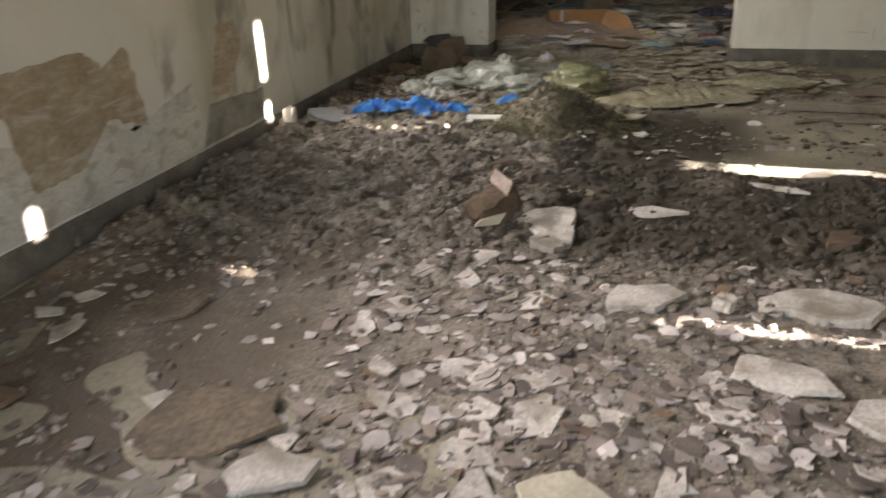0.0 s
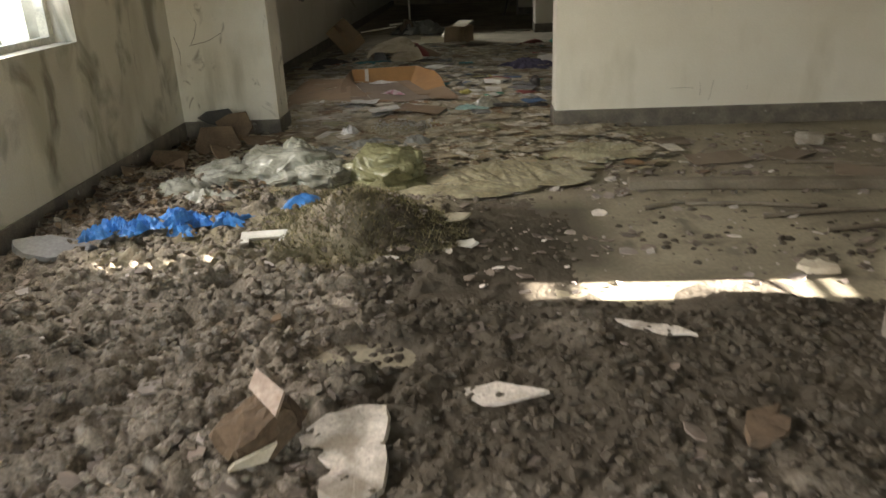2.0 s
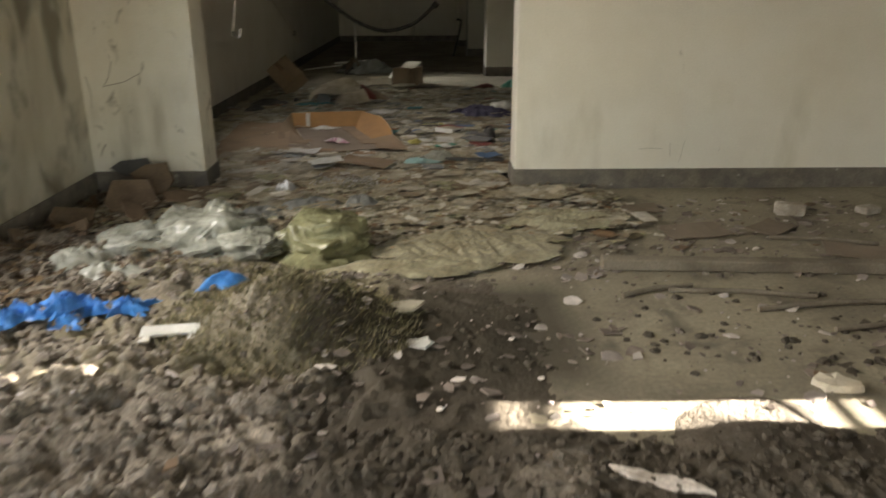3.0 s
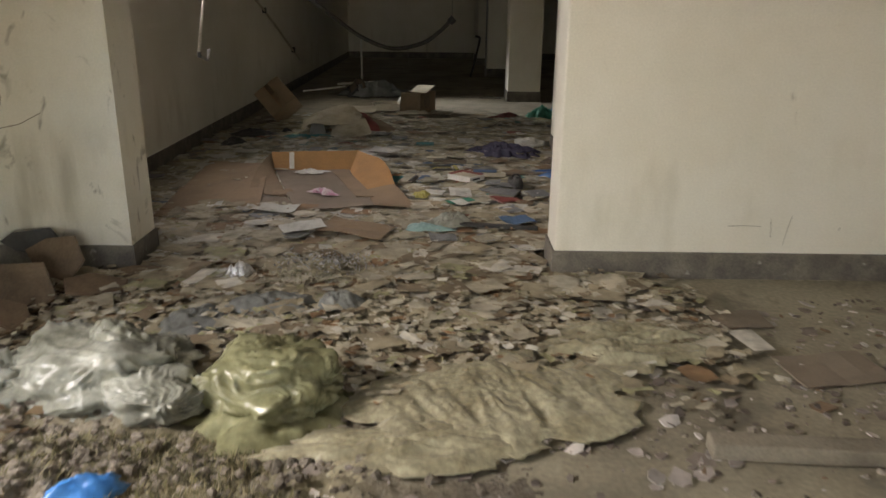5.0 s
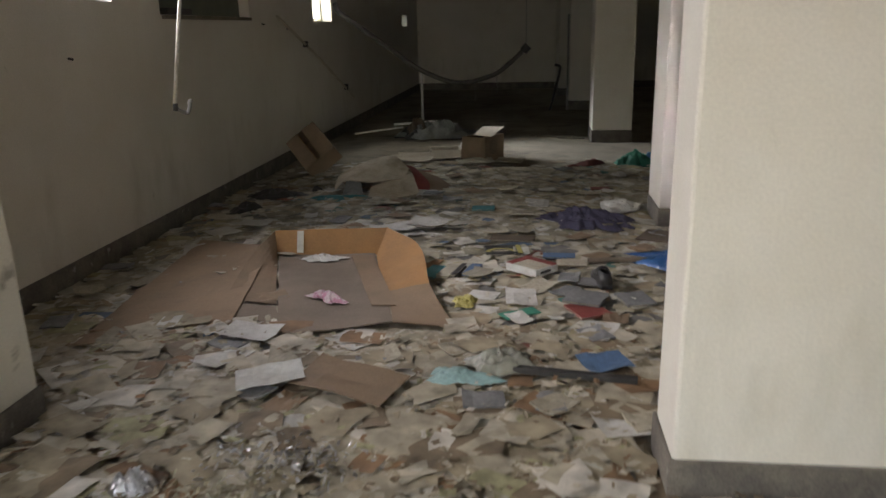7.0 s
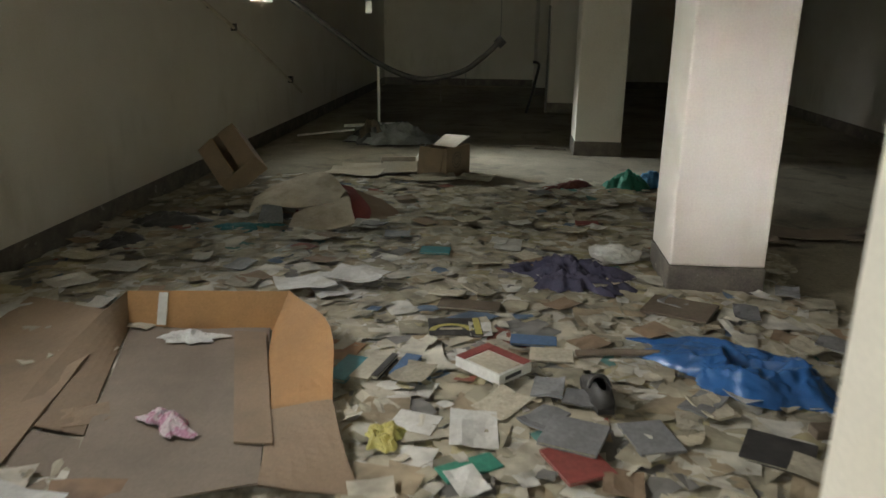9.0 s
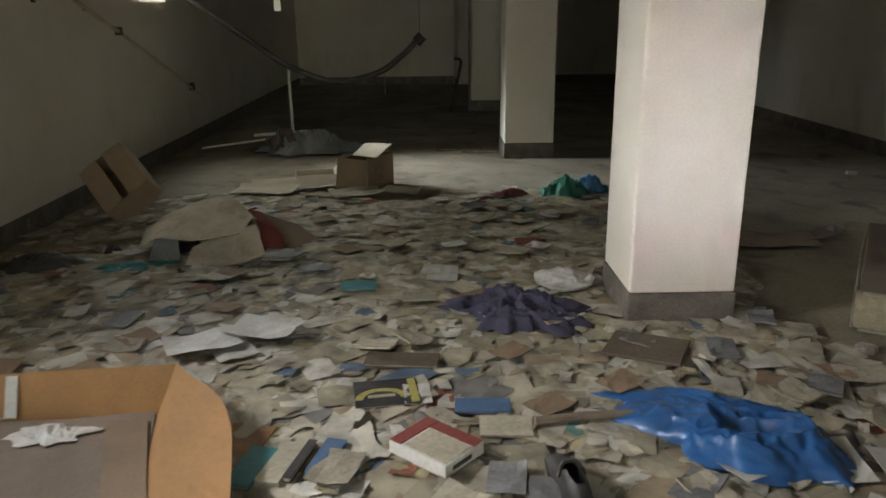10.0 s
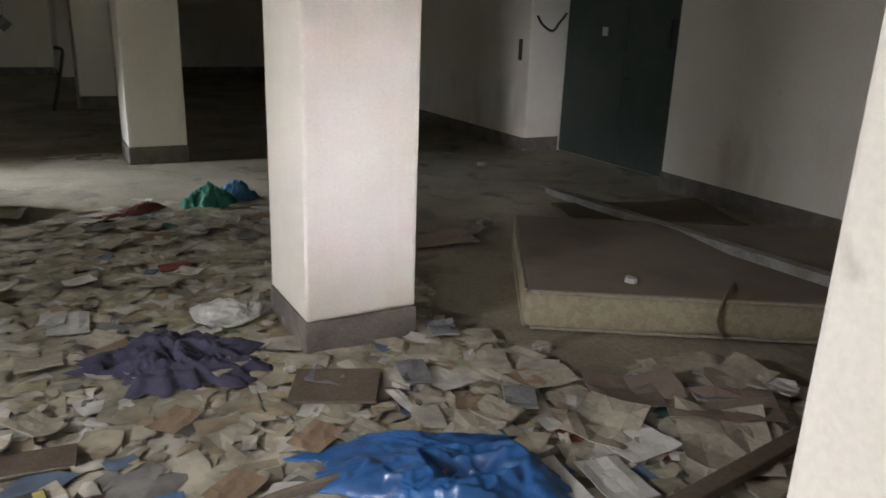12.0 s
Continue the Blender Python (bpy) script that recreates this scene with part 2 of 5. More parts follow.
def overlay(m, colour, scale, lo, hi, amount, stretch=(1, 1, 1), offset=(0, 0, 0), warp=0.0, box=None):
    """Adds another layer of stains to a material; box limits it to a stretch of the place (x0, x1, y0, y1, z0, z1)."""
    t = m.node_tree
    p = t.nodes["Principled BSDF"]
    before = p.inputs["Base Color"].links[0].from_socket
    geo = t.nodes.new("ShaderNodeNewGeometry")
    mp = t.nodes.new("ShaderNodeMapping")
    mp.inputs["Scale"].default_value, mp.inputs["Location"].default_value = stretch, offset
    t.links.new(geo.outputs["Position"], mp.inputs["Vector"])
    n = t.nodes.new("ShaderNodeTexNoise")
    n.inputs["Scale"].default_value, n.inputs["Detail"].default_value, n.inputs["Distortion"].default_value = scale, 7, warp
    t.links.new(mp.outputs[0], n.inputs["Vector"])
    r = t.nodes.new("ShaderNodeMapRange")
    r.inputs["From Min"].default_value, r.inputs["From Max"].default_value = lo, hi
    r.inputs["To Max"].default_value = amount
    t.links.new(n.outputs[0], r.inputs[0])
    out = r.outputs[0]
    if box:
        sep = t.nodes.new("ShaderNodeSeparateXYZ")
        t.links.new(geo.outputs["Position"], sep.inputs[0])
        for axis in range(3):
            a, b, soft = box[2 * axis], box[2 * axis + 1], 0.12
            for edge, sign in ((a, 1), (b, -1)):
                if edge is None:
                    continue
                g = t.nodes.new("ShaderNodeMapRange")
                g.inputs["From Min"].default_value, g.inputs["From Max"].default_value = (edge - soft, edge + soft) if sign > 0 else (edge + soft, edge - soft)
                t.links.new(sep.outputs[axis], g.inputs[0])
                k = t.nodes.new("ShaderNodeMath")
                k.operation = "MULTIPLY"
                t.links.new(out, k.inputs[0])
                t.links.new(g.outputs[0], k.inputs[1])
                out = k.outputs[0]
    mixer = t.nodes.new("ShaderNodeMix")
    mixer.data_type = "RGBA"
    mixer.inputs["B"].default_value = (*colour, 1)
    t.links.new(out, mixer.inputs["Factor"])
    t.links.new(before, mixer.inputs["A"])
    t.links.new(mixer.outputs["Result"], p.inputs["Base Color"])
    return m


def palette(name, colours, rough=0.75, bump=0.15, print_amt=0.0):
    """Loose pieces in many colours, one colour a piece, with print and dirt."""
    m = material(name, (0.5, 0.5, 0.5), rough, bump=bump, bump_scale=25, mix=0.0)
    t = m.node_tree
    p = t.nodes["Principled BSDF"]
    geo = t.nodes.new("ShaderNodeNewGeometry")
    ramp = t.nodes.new("ShaderNodeValToRGB")
    ramp.color_ramp.interpolation = "CONSTANT"
    e = ramp.color_ramp.elements
    total = sum(c[1] for c in colours)
    e[0].color = (*colours[0][0], 1)
    at = colours[0][1] / total
    e[1].position, e[1].color = at, (*colours[1][0], 1)
    at += colours[1][1] / total
    for c, w in colours[2:]:
        k = e.new(at)
        k.color = (*c, 1)
        at += w / total
    t.links.new(geo.outputs["Random Per Island"], ramp.inputs[0])
    dirt = t.nodes.new("ShaderNodeTexNoise")
    dirt.inputs["Scale"].default_value, dirt.inputs["Detail"].default_value = 9, 8
    t.links.new(geo.outputs["Position"], dirt.inputs["Vector"])
    rng = t.nodes.new("ShaderNodeMapRange")
    rng.inputs["From Min"].default_value, rng.inputs["From Max"].default_value = 0.35, 0.7
    rng.inputs["To Min"].default_value, rng.inputs["To Max"].default_value = 1.08, 0.5
    t.links.new(dirt.outputs[0], rng.inputs[0])
    mul = t.nodes.new("ShaderNodeMix")
    mul.data_type, mul.blend_type = "RGBA", "MULTIPLY"
    mul.inputs["Factor"].default_value = 1
    t.links.new(ramp.outputs[0], mul.inputs["A"])
    t.links.new(rng.outputs[0], mul.inputs["B"])
    t.links.new(mul.outputs["Result"], p.inputs["Base Color"])
    return m


WALL = material("cream_wall_paint", (0.74, 0.705, 0.625), 0.6, dark=(0.64, 0.59, 0.49), scale=1.2, mix=0.6, grain=90, grain_amt=0.05, bump=0.05, bump_scale=45)
overlay(WALL, (0.25, 0.22, 0.17), 9, 0.7, 0.8, 0.5, (1, 1, 0.55), warp=0.6)
overlay(WALL, (0.4, 0.36, 0.26), 2.4, 0.55, 0.8, 0.5, (1.5, 1.5, 0.5), box=(None, None, None, None, None, 0.7))
DAMP = material("damp_stained_wall_paint", (0.6, 0.57, 0.5), 0.65, dark=(0.56, 0.53, 0.42), scale=1.6, mix=0.7, grain=90, grain_amt=0.06, bump=0.18, bump_scale=50)
overlay(DAMP, (0.3, 0.27, 0.19), 1.5, 0.5, 0.66, 0.65, (1, 1.2, 0.5), warp=0.5)
overlay(DAMP, (0.11, 0.1, 0.065), 3.6, 0.5, 0.66, 0.75, (1, 1, 0.5), (3, 1, 0), 0.8, (None, None, -3.7, None, None, None))
overlay(DAMP, (0.72, 0.69, 0.64), 1.1, 0.3, 0.42, 0.7, (1, 1, 1), (0, 3.3, 0), 0.4, (None, None, None, -3.9, None, None))
overlay(DAMP, (0.2, 0.15, 0.1), 2.6, 0.56, 0.64, 0.6, (1, 1.4, 0.7), (0, 8.1, 0.9), 0.6, (None, None, -4.6, -3.4, 0.1, 0.8))
STUB = material("marked_wall_paint", (0.72, 0.69, 0.62), 0.6, dark=(0.6, 0.56, 0.47), scale=1.8, mix=0.7, grain=90, grain_amt=0.05, bump=0.14, bump_scale=60)
overlay(STUB, (0.14, 0.12, 0.09), 6, 0.6, 0.68, 0.6, (1, 1, 0.6), (1, 0, 2), 1.6)
overlay(STUB, (0.36, 0.33, 0.26), 3.2, 0.5, 0.7, 0.6, (2, 2, 0.35), box=(None, None, None, None, None, 0.75))
MOSSY = material("mossy_pillar_paint", (0.44, 0.41, 0.32), 0.65, dark=(0.3, 0.29, 0.18), scale=2.2, mix=0.8, grain=80, grain_amt=0.08, bump=0.25, bump_scale=50)
overlay(MOSSY, (0.19, 0.2, 0.085), 3, 0.34, 0.58, 0.85, (1, 1, 0.5), warp=0.6, box=(None, None, None, None, None, 0.95))
overlay(MOSSY, (0.09, 0.085, 0.045), 7, 0.52, 0.66, 0.7, (1, 1, 0.4), warp=0.8)
SKIRT = material("grey_painted_skirting", (0.115, 0.102, 0.088), 0.7, dark=(0.21, 0.185, 0.15), scale=6, mix=0.85, grain=120, grain_amt=0.2, bump=0.3, bump_scale=60)
overlay(SKIRT, (0.42, 0.4, 0.36), 14, 0.66, 0.72, 0.7)
CONCRETE = material("dusty_concrete_with_shade", (0.31, 0.275, 0.2), 0.7, dark=(0.15, 0.13, 0.095), scale=1.1, mix=0.8, grain=45, grain_amt=0.18, bump=0.25, bump_scale=30)
overlay(CONCRETE, (0.08, 0.07, 0.055), 3.2, 0.55, 0.7, 0.7, warp=0.7)
CEILING = material("grey_ceiling_paint", (0.6, 0.58, 0.52), 0.8, scale=1.5)
DIRT = material("damp_dirt_with_shade", (0.255, 0.22, 0.178), 0.85, dark=(0.085, 0.07, 0.052), scale=4, mix=0.85, grain=70, grain_amt=0.4, bump=0.9, bump_scale=45, spec=0.2)
overlay(DIRT, (0.3, 0.275, 0.24), 14, 0.58, 0.68, 0.75)
overlay(DIRT, (0.2, 0.175, 0.11), 3.5, 0.3, 0.6, 0.8, box=(0.6, 2.45, -3.05, -1.5, None, None))
overlay(DIRT, (0.12, 0.096, 0.07), 1.5, 0.3, 0.5, 0.85, box=(None, 1.45, None, -4.7, None, None))
# dirt is darker over this eastern stretch
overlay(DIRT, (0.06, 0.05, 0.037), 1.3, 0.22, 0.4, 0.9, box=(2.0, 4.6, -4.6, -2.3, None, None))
# wedge east of the mound: its shadow, put into the dirt and floor colour
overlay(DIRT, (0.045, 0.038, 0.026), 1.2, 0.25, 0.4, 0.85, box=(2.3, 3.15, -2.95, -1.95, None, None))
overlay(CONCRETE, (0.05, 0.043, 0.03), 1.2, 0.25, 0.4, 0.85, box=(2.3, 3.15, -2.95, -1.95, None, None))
CLOD = material("dirt_clods", (0.27, 0.235, 0.195), 0.8, dark=(0.085, 0.07, 0.052), scale=12, mix=0.9, grain=90, grain_amt=0.4, bump=0.8, bump_scale=90, spec=0.2)
# clods darken over both stretches, so they carry the mound's painted shade
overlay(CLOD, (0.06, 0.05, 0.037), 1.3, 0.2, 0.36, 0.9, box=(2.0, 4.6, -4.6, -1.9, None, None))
CHIPS = palette("plaster_chips", [((0.36, 0.31, 0.28), 3.5), ((0.47, 0.42, 0.385), 2.5), ((0.27, 0.22, 0.185), 5), ((0.16, 0.13, 0.11), 6), ((0.66, 0.6, 0.56), 1.8), ((0.2, 0.135, 0.085), 0.6)], 0.85, 0.4)
PLASTER = material("broken_white_plaster", (0.58, 0.53, 0.475), 0.85, dark=(0.34, 0.3, 0.255), scale=9, mix=0.65, grain=70, grain_amt=0.2, bump=0.5, bump_scale=60, jitter=0.12)
overlay(PLASTER, (0.16, 0.135, 0.11), 55, 0.6, 0.7, 0.5)
overlay(PLASTER, (0.2, 0.165, 0.12), 6, 0.48, 0.68, 0.8, warp=0.6)
PINKISH = material("pinkish_plaster", (0.44, 0.36, 0.31), 0.9, dark=(0.3, 0.22, 0.17), scale=12, mix=0.8, grain=60, bump=0.5)
CARD_DIRT = material("muddy_brown_board", (0.17, 0.13, 0.09), 0.95, dark=(0.1, 0.08, 0.06), scale=7, mix=0.9, grain=50, grain_amt=0.3, bump=0.6)
RUST = material("brown_burnt_clay", (0.13, 0.09, 0.058), 0.9, dark=(0.06, 0.04, 0.026), scale=8, mix=0.8, grain=60, bump=0.5, jitter=0.2)
PAPERS = palette("scattered_paper", [((0.5, 0.455, 0.35), 5), ((0.42, 0.375, 0.27), 4.5), ((0.56, 0.53, 0.44), 4), ((0.33, 0.3, 0.215), 2.4), ((0.66, 0.64, 0.57), 2),
                                     ((0.36, 0.29, 0.19), 1.8), ((0.22, 0.21, 0.19), 1.0), ((0.45, 0.4, 0.24), 1.0), ((0.13, 0.18, 0.25), 0.2),
                                     ((0.28, 0.1, 0.065), 0.25), ((0.12, 0.25, 0.22), 0.12)], 0.8, 0.25)
SCRAPS = palette("trodden_scraps", [((0.46, 0.41, 0.305), 4.5), ((0.37, 0.315, 0.215), 4.5), ((0.54, 0.49, 0.385), 3), ((0.24, 0.185, 0.12), 2.2), ((0.64, 0.6, 0.52), 1.3), ((0.26, 0.16, 0.085), 1), ((0.4, 0.38, 0.22), 1.2)], 0.7, 0.4)
CARD = material("brown_cardboard", (0.27, 0.19, 0.12), 0.8, dark=(0.19, 0.14, 0.09), scale=2.5, mix=0.8, grain=100, grain_amt=0.08, bump=0.15, bump_scale=60, jitter=0.12)
overlay(CARD, (0.16, 0.12, 0.085), 4, 0.58, 0.72, 0.6)
CARD_DARK = material("damp_dark_cardboard", (0.17, 0.12, 0.078), 0.9, dark=(0.085, 0.06, 0.04), scale=6, mix=0.8, grain=80, bump=0.3)
LEAVES = palette("brown_dead_scraps", [((0.1, 0.065, 0.035), 4), ((0.16, 0.11, 0.06), 3), ((0.06, 0.045, 0.03), 3), ((0.22, 0.18, 0.13), 1.2)], 0.9, 0.3)
CARD_IN = material("orange_cardboard_lining", (0.36, 0.19, 0.07), 0.75, dark=(0.26, 0.145, 0.06), scale=3, mix=0.8, grain=100, grain_amt=0.08, bump=0.12)
CARD_GREY = material("dusty_grey_cardboard", (0.22, 0.175, 0.13), 0.85, dark=(0.15, 0.12, 0.09), scale=2.2, mix=0.8, grain=90, grain_amt=0.08, bump=0.12)
CARD_PALE = material("pale_cardboard", (0.55, 0.5, 0.4), 0.8, dark=(0.4, 0.34, 0.25), scale=4, mix=0.7, grain=90, grain_amt=0.08)
BAG_WHITE = material("cloudy_white_plastic", (0.32, 0.32, 0.275), 0.27, dark=(0.13, 0.13, 0.095), scale=5, mix=0.85, grain=26, grain_amt=0.2, bump=0.4, bump_scale=24, spec=0.6)
BAG_GREEN = material("yellow_green_plastic", (0.27, 0.265, 0.15), 0.27, dark=(0.13, 0.125, 0.065), scale=5, mix=0.85, grain=26, grain_amt=0.2, bump=0.4, bump_scale=24, spec=0.6)
BAG_GREY = material("grey_plastic_film", (0.19, 0.195, 0.185), 0.45, dark=(0.1, 0.1, 0.09), scale=6, bump=0.3, bump_scale=20, spec=0.6)
FILM = material("dirty_clear_film", (0.35, 0.32, 0.22), 0.28, dark=(0.21, 0.18, 0.11), scale=6, mix=0.9, grain=40, grain_amt=0.3, bump=0.8, bump_scale=22, spec=0.6)
BLUE_BAG = material("bright_blue_plastic", (0.045, 0.22, 0.58), 0.35, dark=(0.03, 0.13, 0.38), scale=10, mix=0.7, bump=0.3, spec=0.6)
TARP = material("blue_woven_tarpaulin", (0.03, 0.12, 0.33), 0.3, dark=(0.03, 0.08, 0.2), scale=5, mix=0.7, grain=160, grain_amt=0.12, bump=0.25, bump_scale=30, spec=0.55)
PURPLE = material("dull_purple_cloth", (0.088, 0.082, 0.125), 0.95, dark=(0.05, 0.047, 0.075), scale=8, mix=0.8, grain=200, grain_amt=0.2, bump=0.3, bump_scale=120, spec=0.2)
PINK = material("pink_white_cloth", (0.5, 0.42, 0.42), 0.9, dark=(0.42, 0.2, 0.27), scale=30, mix=0.9, grain=90, lo=0.48, hi=0.54)
WHITE = material("soiled_white_paper", (0.58, 0.57, 0.53), 0.8, dark=(0.4, 0.38, 0.33), scale=7, mix=0.7, grain=60, grain_amt=0.08, jitter=0.1)
SACK = material("woven_paper_sack", (0.6, 0.53, 0.42), 0.85, dark=(0.36, 0.29, 0.2), scale=5, mix=0.8, grain=140, grain_amt=0.12, bump=0.2)
RED = material("red_cover", (0.25, 0.06, 0.05), 0.6, dark=(0.15, 0.05, 0.04), scale=7)
GREEN = material("green_cover", (0.05, 0.24, 0.16), 0.6, dark=(0.025, 0.12, 0.085), scale=7)
TEAL = material("teal_cover", (0.05, 0.22, 0.24), 0.6, dark=(0.03, 0.12, 0.14), scale=7)
BLUE = material("faded_blue_cover", (0.085, 0.15, 0.27), 0.6, dark=(0.06, 0.1, 0.16), scale=7)
YELLOW = material("yellow_print", (0.43, 0.38, 0.11), 0.6, dark=(0.28, 0.25, 0.08), scale=7)
BLACK = material("black_worn_surface", (0.035, 0.033, 0.032), 0.5, dark=(0.08, 0.075, 0.07), scale=9)
BROWN = material("dark_brown_board", (0.1, 0.075, 0.05), 0.7, dark=(0.16, 0.13, 0.1), scale=6)
ORANGE = material("orange_print", (0.36, 0.19, 0.09), 0.7, scale=7)
GREY = material("grey_folder", (0.22, 0.22, 0.22), 0.7, scale=7, jitter=0.25)
CREAM = material("cream_booklet", (0.42, 0.38, 0.29), 0.8, scale=7, jitter=0.25)
FOIL = material("crumpled_foil", (0.62, 0.62, 0.63), 0.28, 1.0, bump=0.6, bump_scale=40)
METAL = material("grey_painted_steel", (0.3, 0.3, 0.29), 0.5, 0.4, dark=(0.17, 0.15, 0.12), scale=8, mix=0.8, bump=0.15)
PVC = material("white_plastic_pipe", (0.72, 0.71, 0.66), 0.4, dark=(0.5, 0.48, 0.42), scale=8, bump=0.05)
RUBBER = material("black_rubber_hose", (0.05, 0.047, 0.042), 0.6, dark=(0.12, 0.11, 0.095), scale=10, bump=0.1)
WOOD = material("weathered_grey_timber", (0.22, 0.19, 0.145), 0.85, dark=(0.11, 0.09, 0.065), scale=5, mix=0.8, grain=90, bump=0.4)
FRAME_PAINT = material("white_window_paint", (0.7, 0.68, 0.6), 0.5, dark=(0.45, 0.42, 0.34), scale=9, mix=0.7)
DOOR_PAINT = material("dark_green_door_paint", (0.035, 0.052, 0.042), 0.5, dark=(0.05, 0.06, 0.05), scale=4, mix=0.8, grain=80, bump=0.1)
BOARD_PAINT = material("greenish_window_board", (0.16, 0.17, 0.13), 0.7, dark=(0.1, 0.1, 0.085), scale=4)
MATTRESS_TOP = material("dusty_brown_ticking", (0.22, 0.185, 0.14), 0.9, dark=(0.15, 0.12, 0.09), scale=2.2, mix=0.8, grain=150, grain_amt=0.12, bump=0.15, bump_scale=90)
MATTRESS_SIDE = material("yellow_floral_ticking", (0.34, 0.3, 0.2), 0.85, dark=(0.26, 0.22, 0.14), scale=26, mix=0.6, grain=150, lo=0.47, hi=0.53, bump=0.2, bump_scale=40)
RUBBLE_OUT = material("pale_outdoor_rubble", (0.45, 0.44, 0.4), 0.9, scale=8)
SHUTTER = material("corrugated_shutter_paint", (0.3, 0.29, 0.26), 0.7, scale=4)
# plain sheet outside; its own glow stands in for daylight in the windows
BACKDROP_GLOW = bpy.data.materials.new("glowing_backdrop")
BACKDROP_GLOW.use_nodes = True
BACKDROP_GLOW.node_tree.nodes["Principled BSDF"].inputs["Base Color"].default_value = (0.008, 0.008, 0.008, 1)
BACKDROP_GLOW.node_tree.nodes["Principled BSDF"].inputs["Emission Color"].default_value = (0.93, 1.0, 0.84, 1)
BACKDROP_GLOW.node_tree.nodes["Principled BSDF"].inputs["Emission Strength"].default_value = 0.06

# ---- large structure ----
H = 2.75


def wall_bm(axis, p0, p1, a0, a1, z0, z1, holes=()):
    """A wall of thickness p0..p1 across axis, from a0 to a1, with holes (a, a, z, z) right through."""
    cuts = sorted({a0, a1, *[v for h in holes for v in h[:2]]})
    bm = bmesh.new()
    for a, b in zip(cuts, cuts[1:]):
        over = sorted((h[2], h[3]) for h in holes if h[0] < b - 1e-6 and h[1] > a + 1e-6)
        z = z0
        for lo, hi in over + [(z1, z1)]:
            if lo - z > 1e-4:
                add_box(bm, *((p0, p1, a, b) if axis == "x" else (a, b, p0, p1)), z, lo)
            z = max(z, hi)
    return bm


structure("floor", box_bm(-0.4, 8.0, -10.4, 17.2, -0.2, 0.0), CONCRETE)
structure("backdrop", box_bm(-6.1, -6.0, -12, 18, -0.2, 7), BACKDROP_GLOW)
structure("ground", box_bm(-60, -0.4, -60, 60, -0.3, -0.2), RUBBLE_OUT)
structure("ceiling", box_bm(-0.4, 8.0, -10.4, 17.2, H, H + 0.2), CEILING)
WIN_A, WIN_UNSEEN = (-3.05, -1.46, 0.97, 2.2), (-6.5, -5.1, 1.25, 2.2)
WIN_B1, WIN_BOARD, WIN_B2, WIN_B3 = (1.75, 2.72, 1.63, 2.3), (3.36, 5.18, 1.56, 2.3), (7.38, 8.28, 1.535, 1.92), (14.1, 14.75, 1.474, 1.7)
structure("wall_west_front", wall_bm("x", -0.3, 0.0, -10.0, 0.16, 0, H, (WIN_A, WIN_UNSEEN)), DAMP)
structure("wall_west_back", wall_bm("x", -0.3, 0.0, 0.16, 16.9, 0, H, (WIN_B1, WIN_BOARD, WIN_B2, WIN_B3)), WALL)
# the opening is unseen, added to go with the lamp placed in it
structure("wall_south", wall_bm("y", -10.3, -10.0, -0.3, 6.65, 0, H, ((1.1, 4.9, 0.0, 2.3),)), WALL)
SLITS = [(-3.27 if z0 < 1.2 else -3.09, -3.09 if z0 < 1.2 else -3.03, z0, z1)
         for z0, z1 in ((0.56, 0.59), (0.64, 0.66), (0.675, 0.715), (0.73, 0.932), (0.953, 0.989), (1.48, 1.515), (1.53, 1.6), (1.78, 1.9), (2.06, 2.5))] \
    + [(-5.085, -5.03, z0, z1) for z0, z1 in ((0.8, 0.865), (0.878, 0.954), (0.972, 1.01), (1.44, 1.47))] + [(-5.18, -5.13, 1.8, 1.92)]
structure("wall_east_front", wall_bm("x", 6.6, 6.64, -10.3, 0.0, 0, H, SLITS), SHUTTER)
structure("wall_stub", box_bm(0.0, 0.81, 0.0, 0.33, 0, H), STUB)
structure("wall_partition", box_bm(3.1, 7.76, 0.0, 0.29, 0, H, 0.012), WALL)
structure("wall_north", box_bm(-0.3, 7.76, 16.3, 16.6, 0, H), WALL)
structure("wall_north_step", box_bm(3.25, 3.75, 14.3, 16.3, 0, H, 0.01), WALL)
structure("wall_east_back", box_bm(7.17, 7.76, 7.0, 16.3, 0, H, 0.01), WALL)
structure("wall_east_middle", wall_bm("x", 7.33, 7.76, 0.29, 5.18, 0, H), WALL)
structure("wall_east_recess", box_bm(7.66, 7.76, 5.18, 7.0, 0, H), WALL)


def pillar(x, y, mat, name="pillar", w=0.49, d=0.49, sk=0.15):
    """Square concrete column with a grey painted foot."""
    col = structure(name, box_bm(x, x + w, y, y + d, sk, H, 0.012), mat)
    foot = link_mesh("foot", box_bm(x - 0.006, x + w + 0.006, y - 0.006, y + d + 0.006, 0, sk, 0.008), SKIRT)
    foot.parent = col
    return col


pillar(3.58, 3.3, WALL)
pillar(3.43, 7.55, WALL)
pillar(3.33, 11.5, WALL, w=0.44)
pillar(3.96, -4.16, MOSSY, sk=0.16)
pillar(3.54, 0.31, WALL, "pier", d=0.82)

SK = 0.15
structure("baseboard_west_front", box_bm(0.0, 0.013, -10.0, -0.013, 0, SK, 0.004), SKIRT)
structure("baseboard_west_back", box_bm(0.0, 0.013, 0.345, 16.3, 0, SK, 0.004), SKIRT)
structure("baseboard_stub", box_bm(0.0, 0.822, -0.013, 0.343, 0, SK), SKIRT)
structure("baseboard_partition", box_bm(3.088, 6.6, -0.013, 0.302, 0, SK, 0.004), SKIRT)
structure("baseboard_north", box_bm(0.013, 3.23, 16.287, 16.3, 0, SK), SKIRT)
structure("baseboard_north_step", box_bm(3.238, 3.762, 14.288, 16.3, 0, SK), SKIRT)
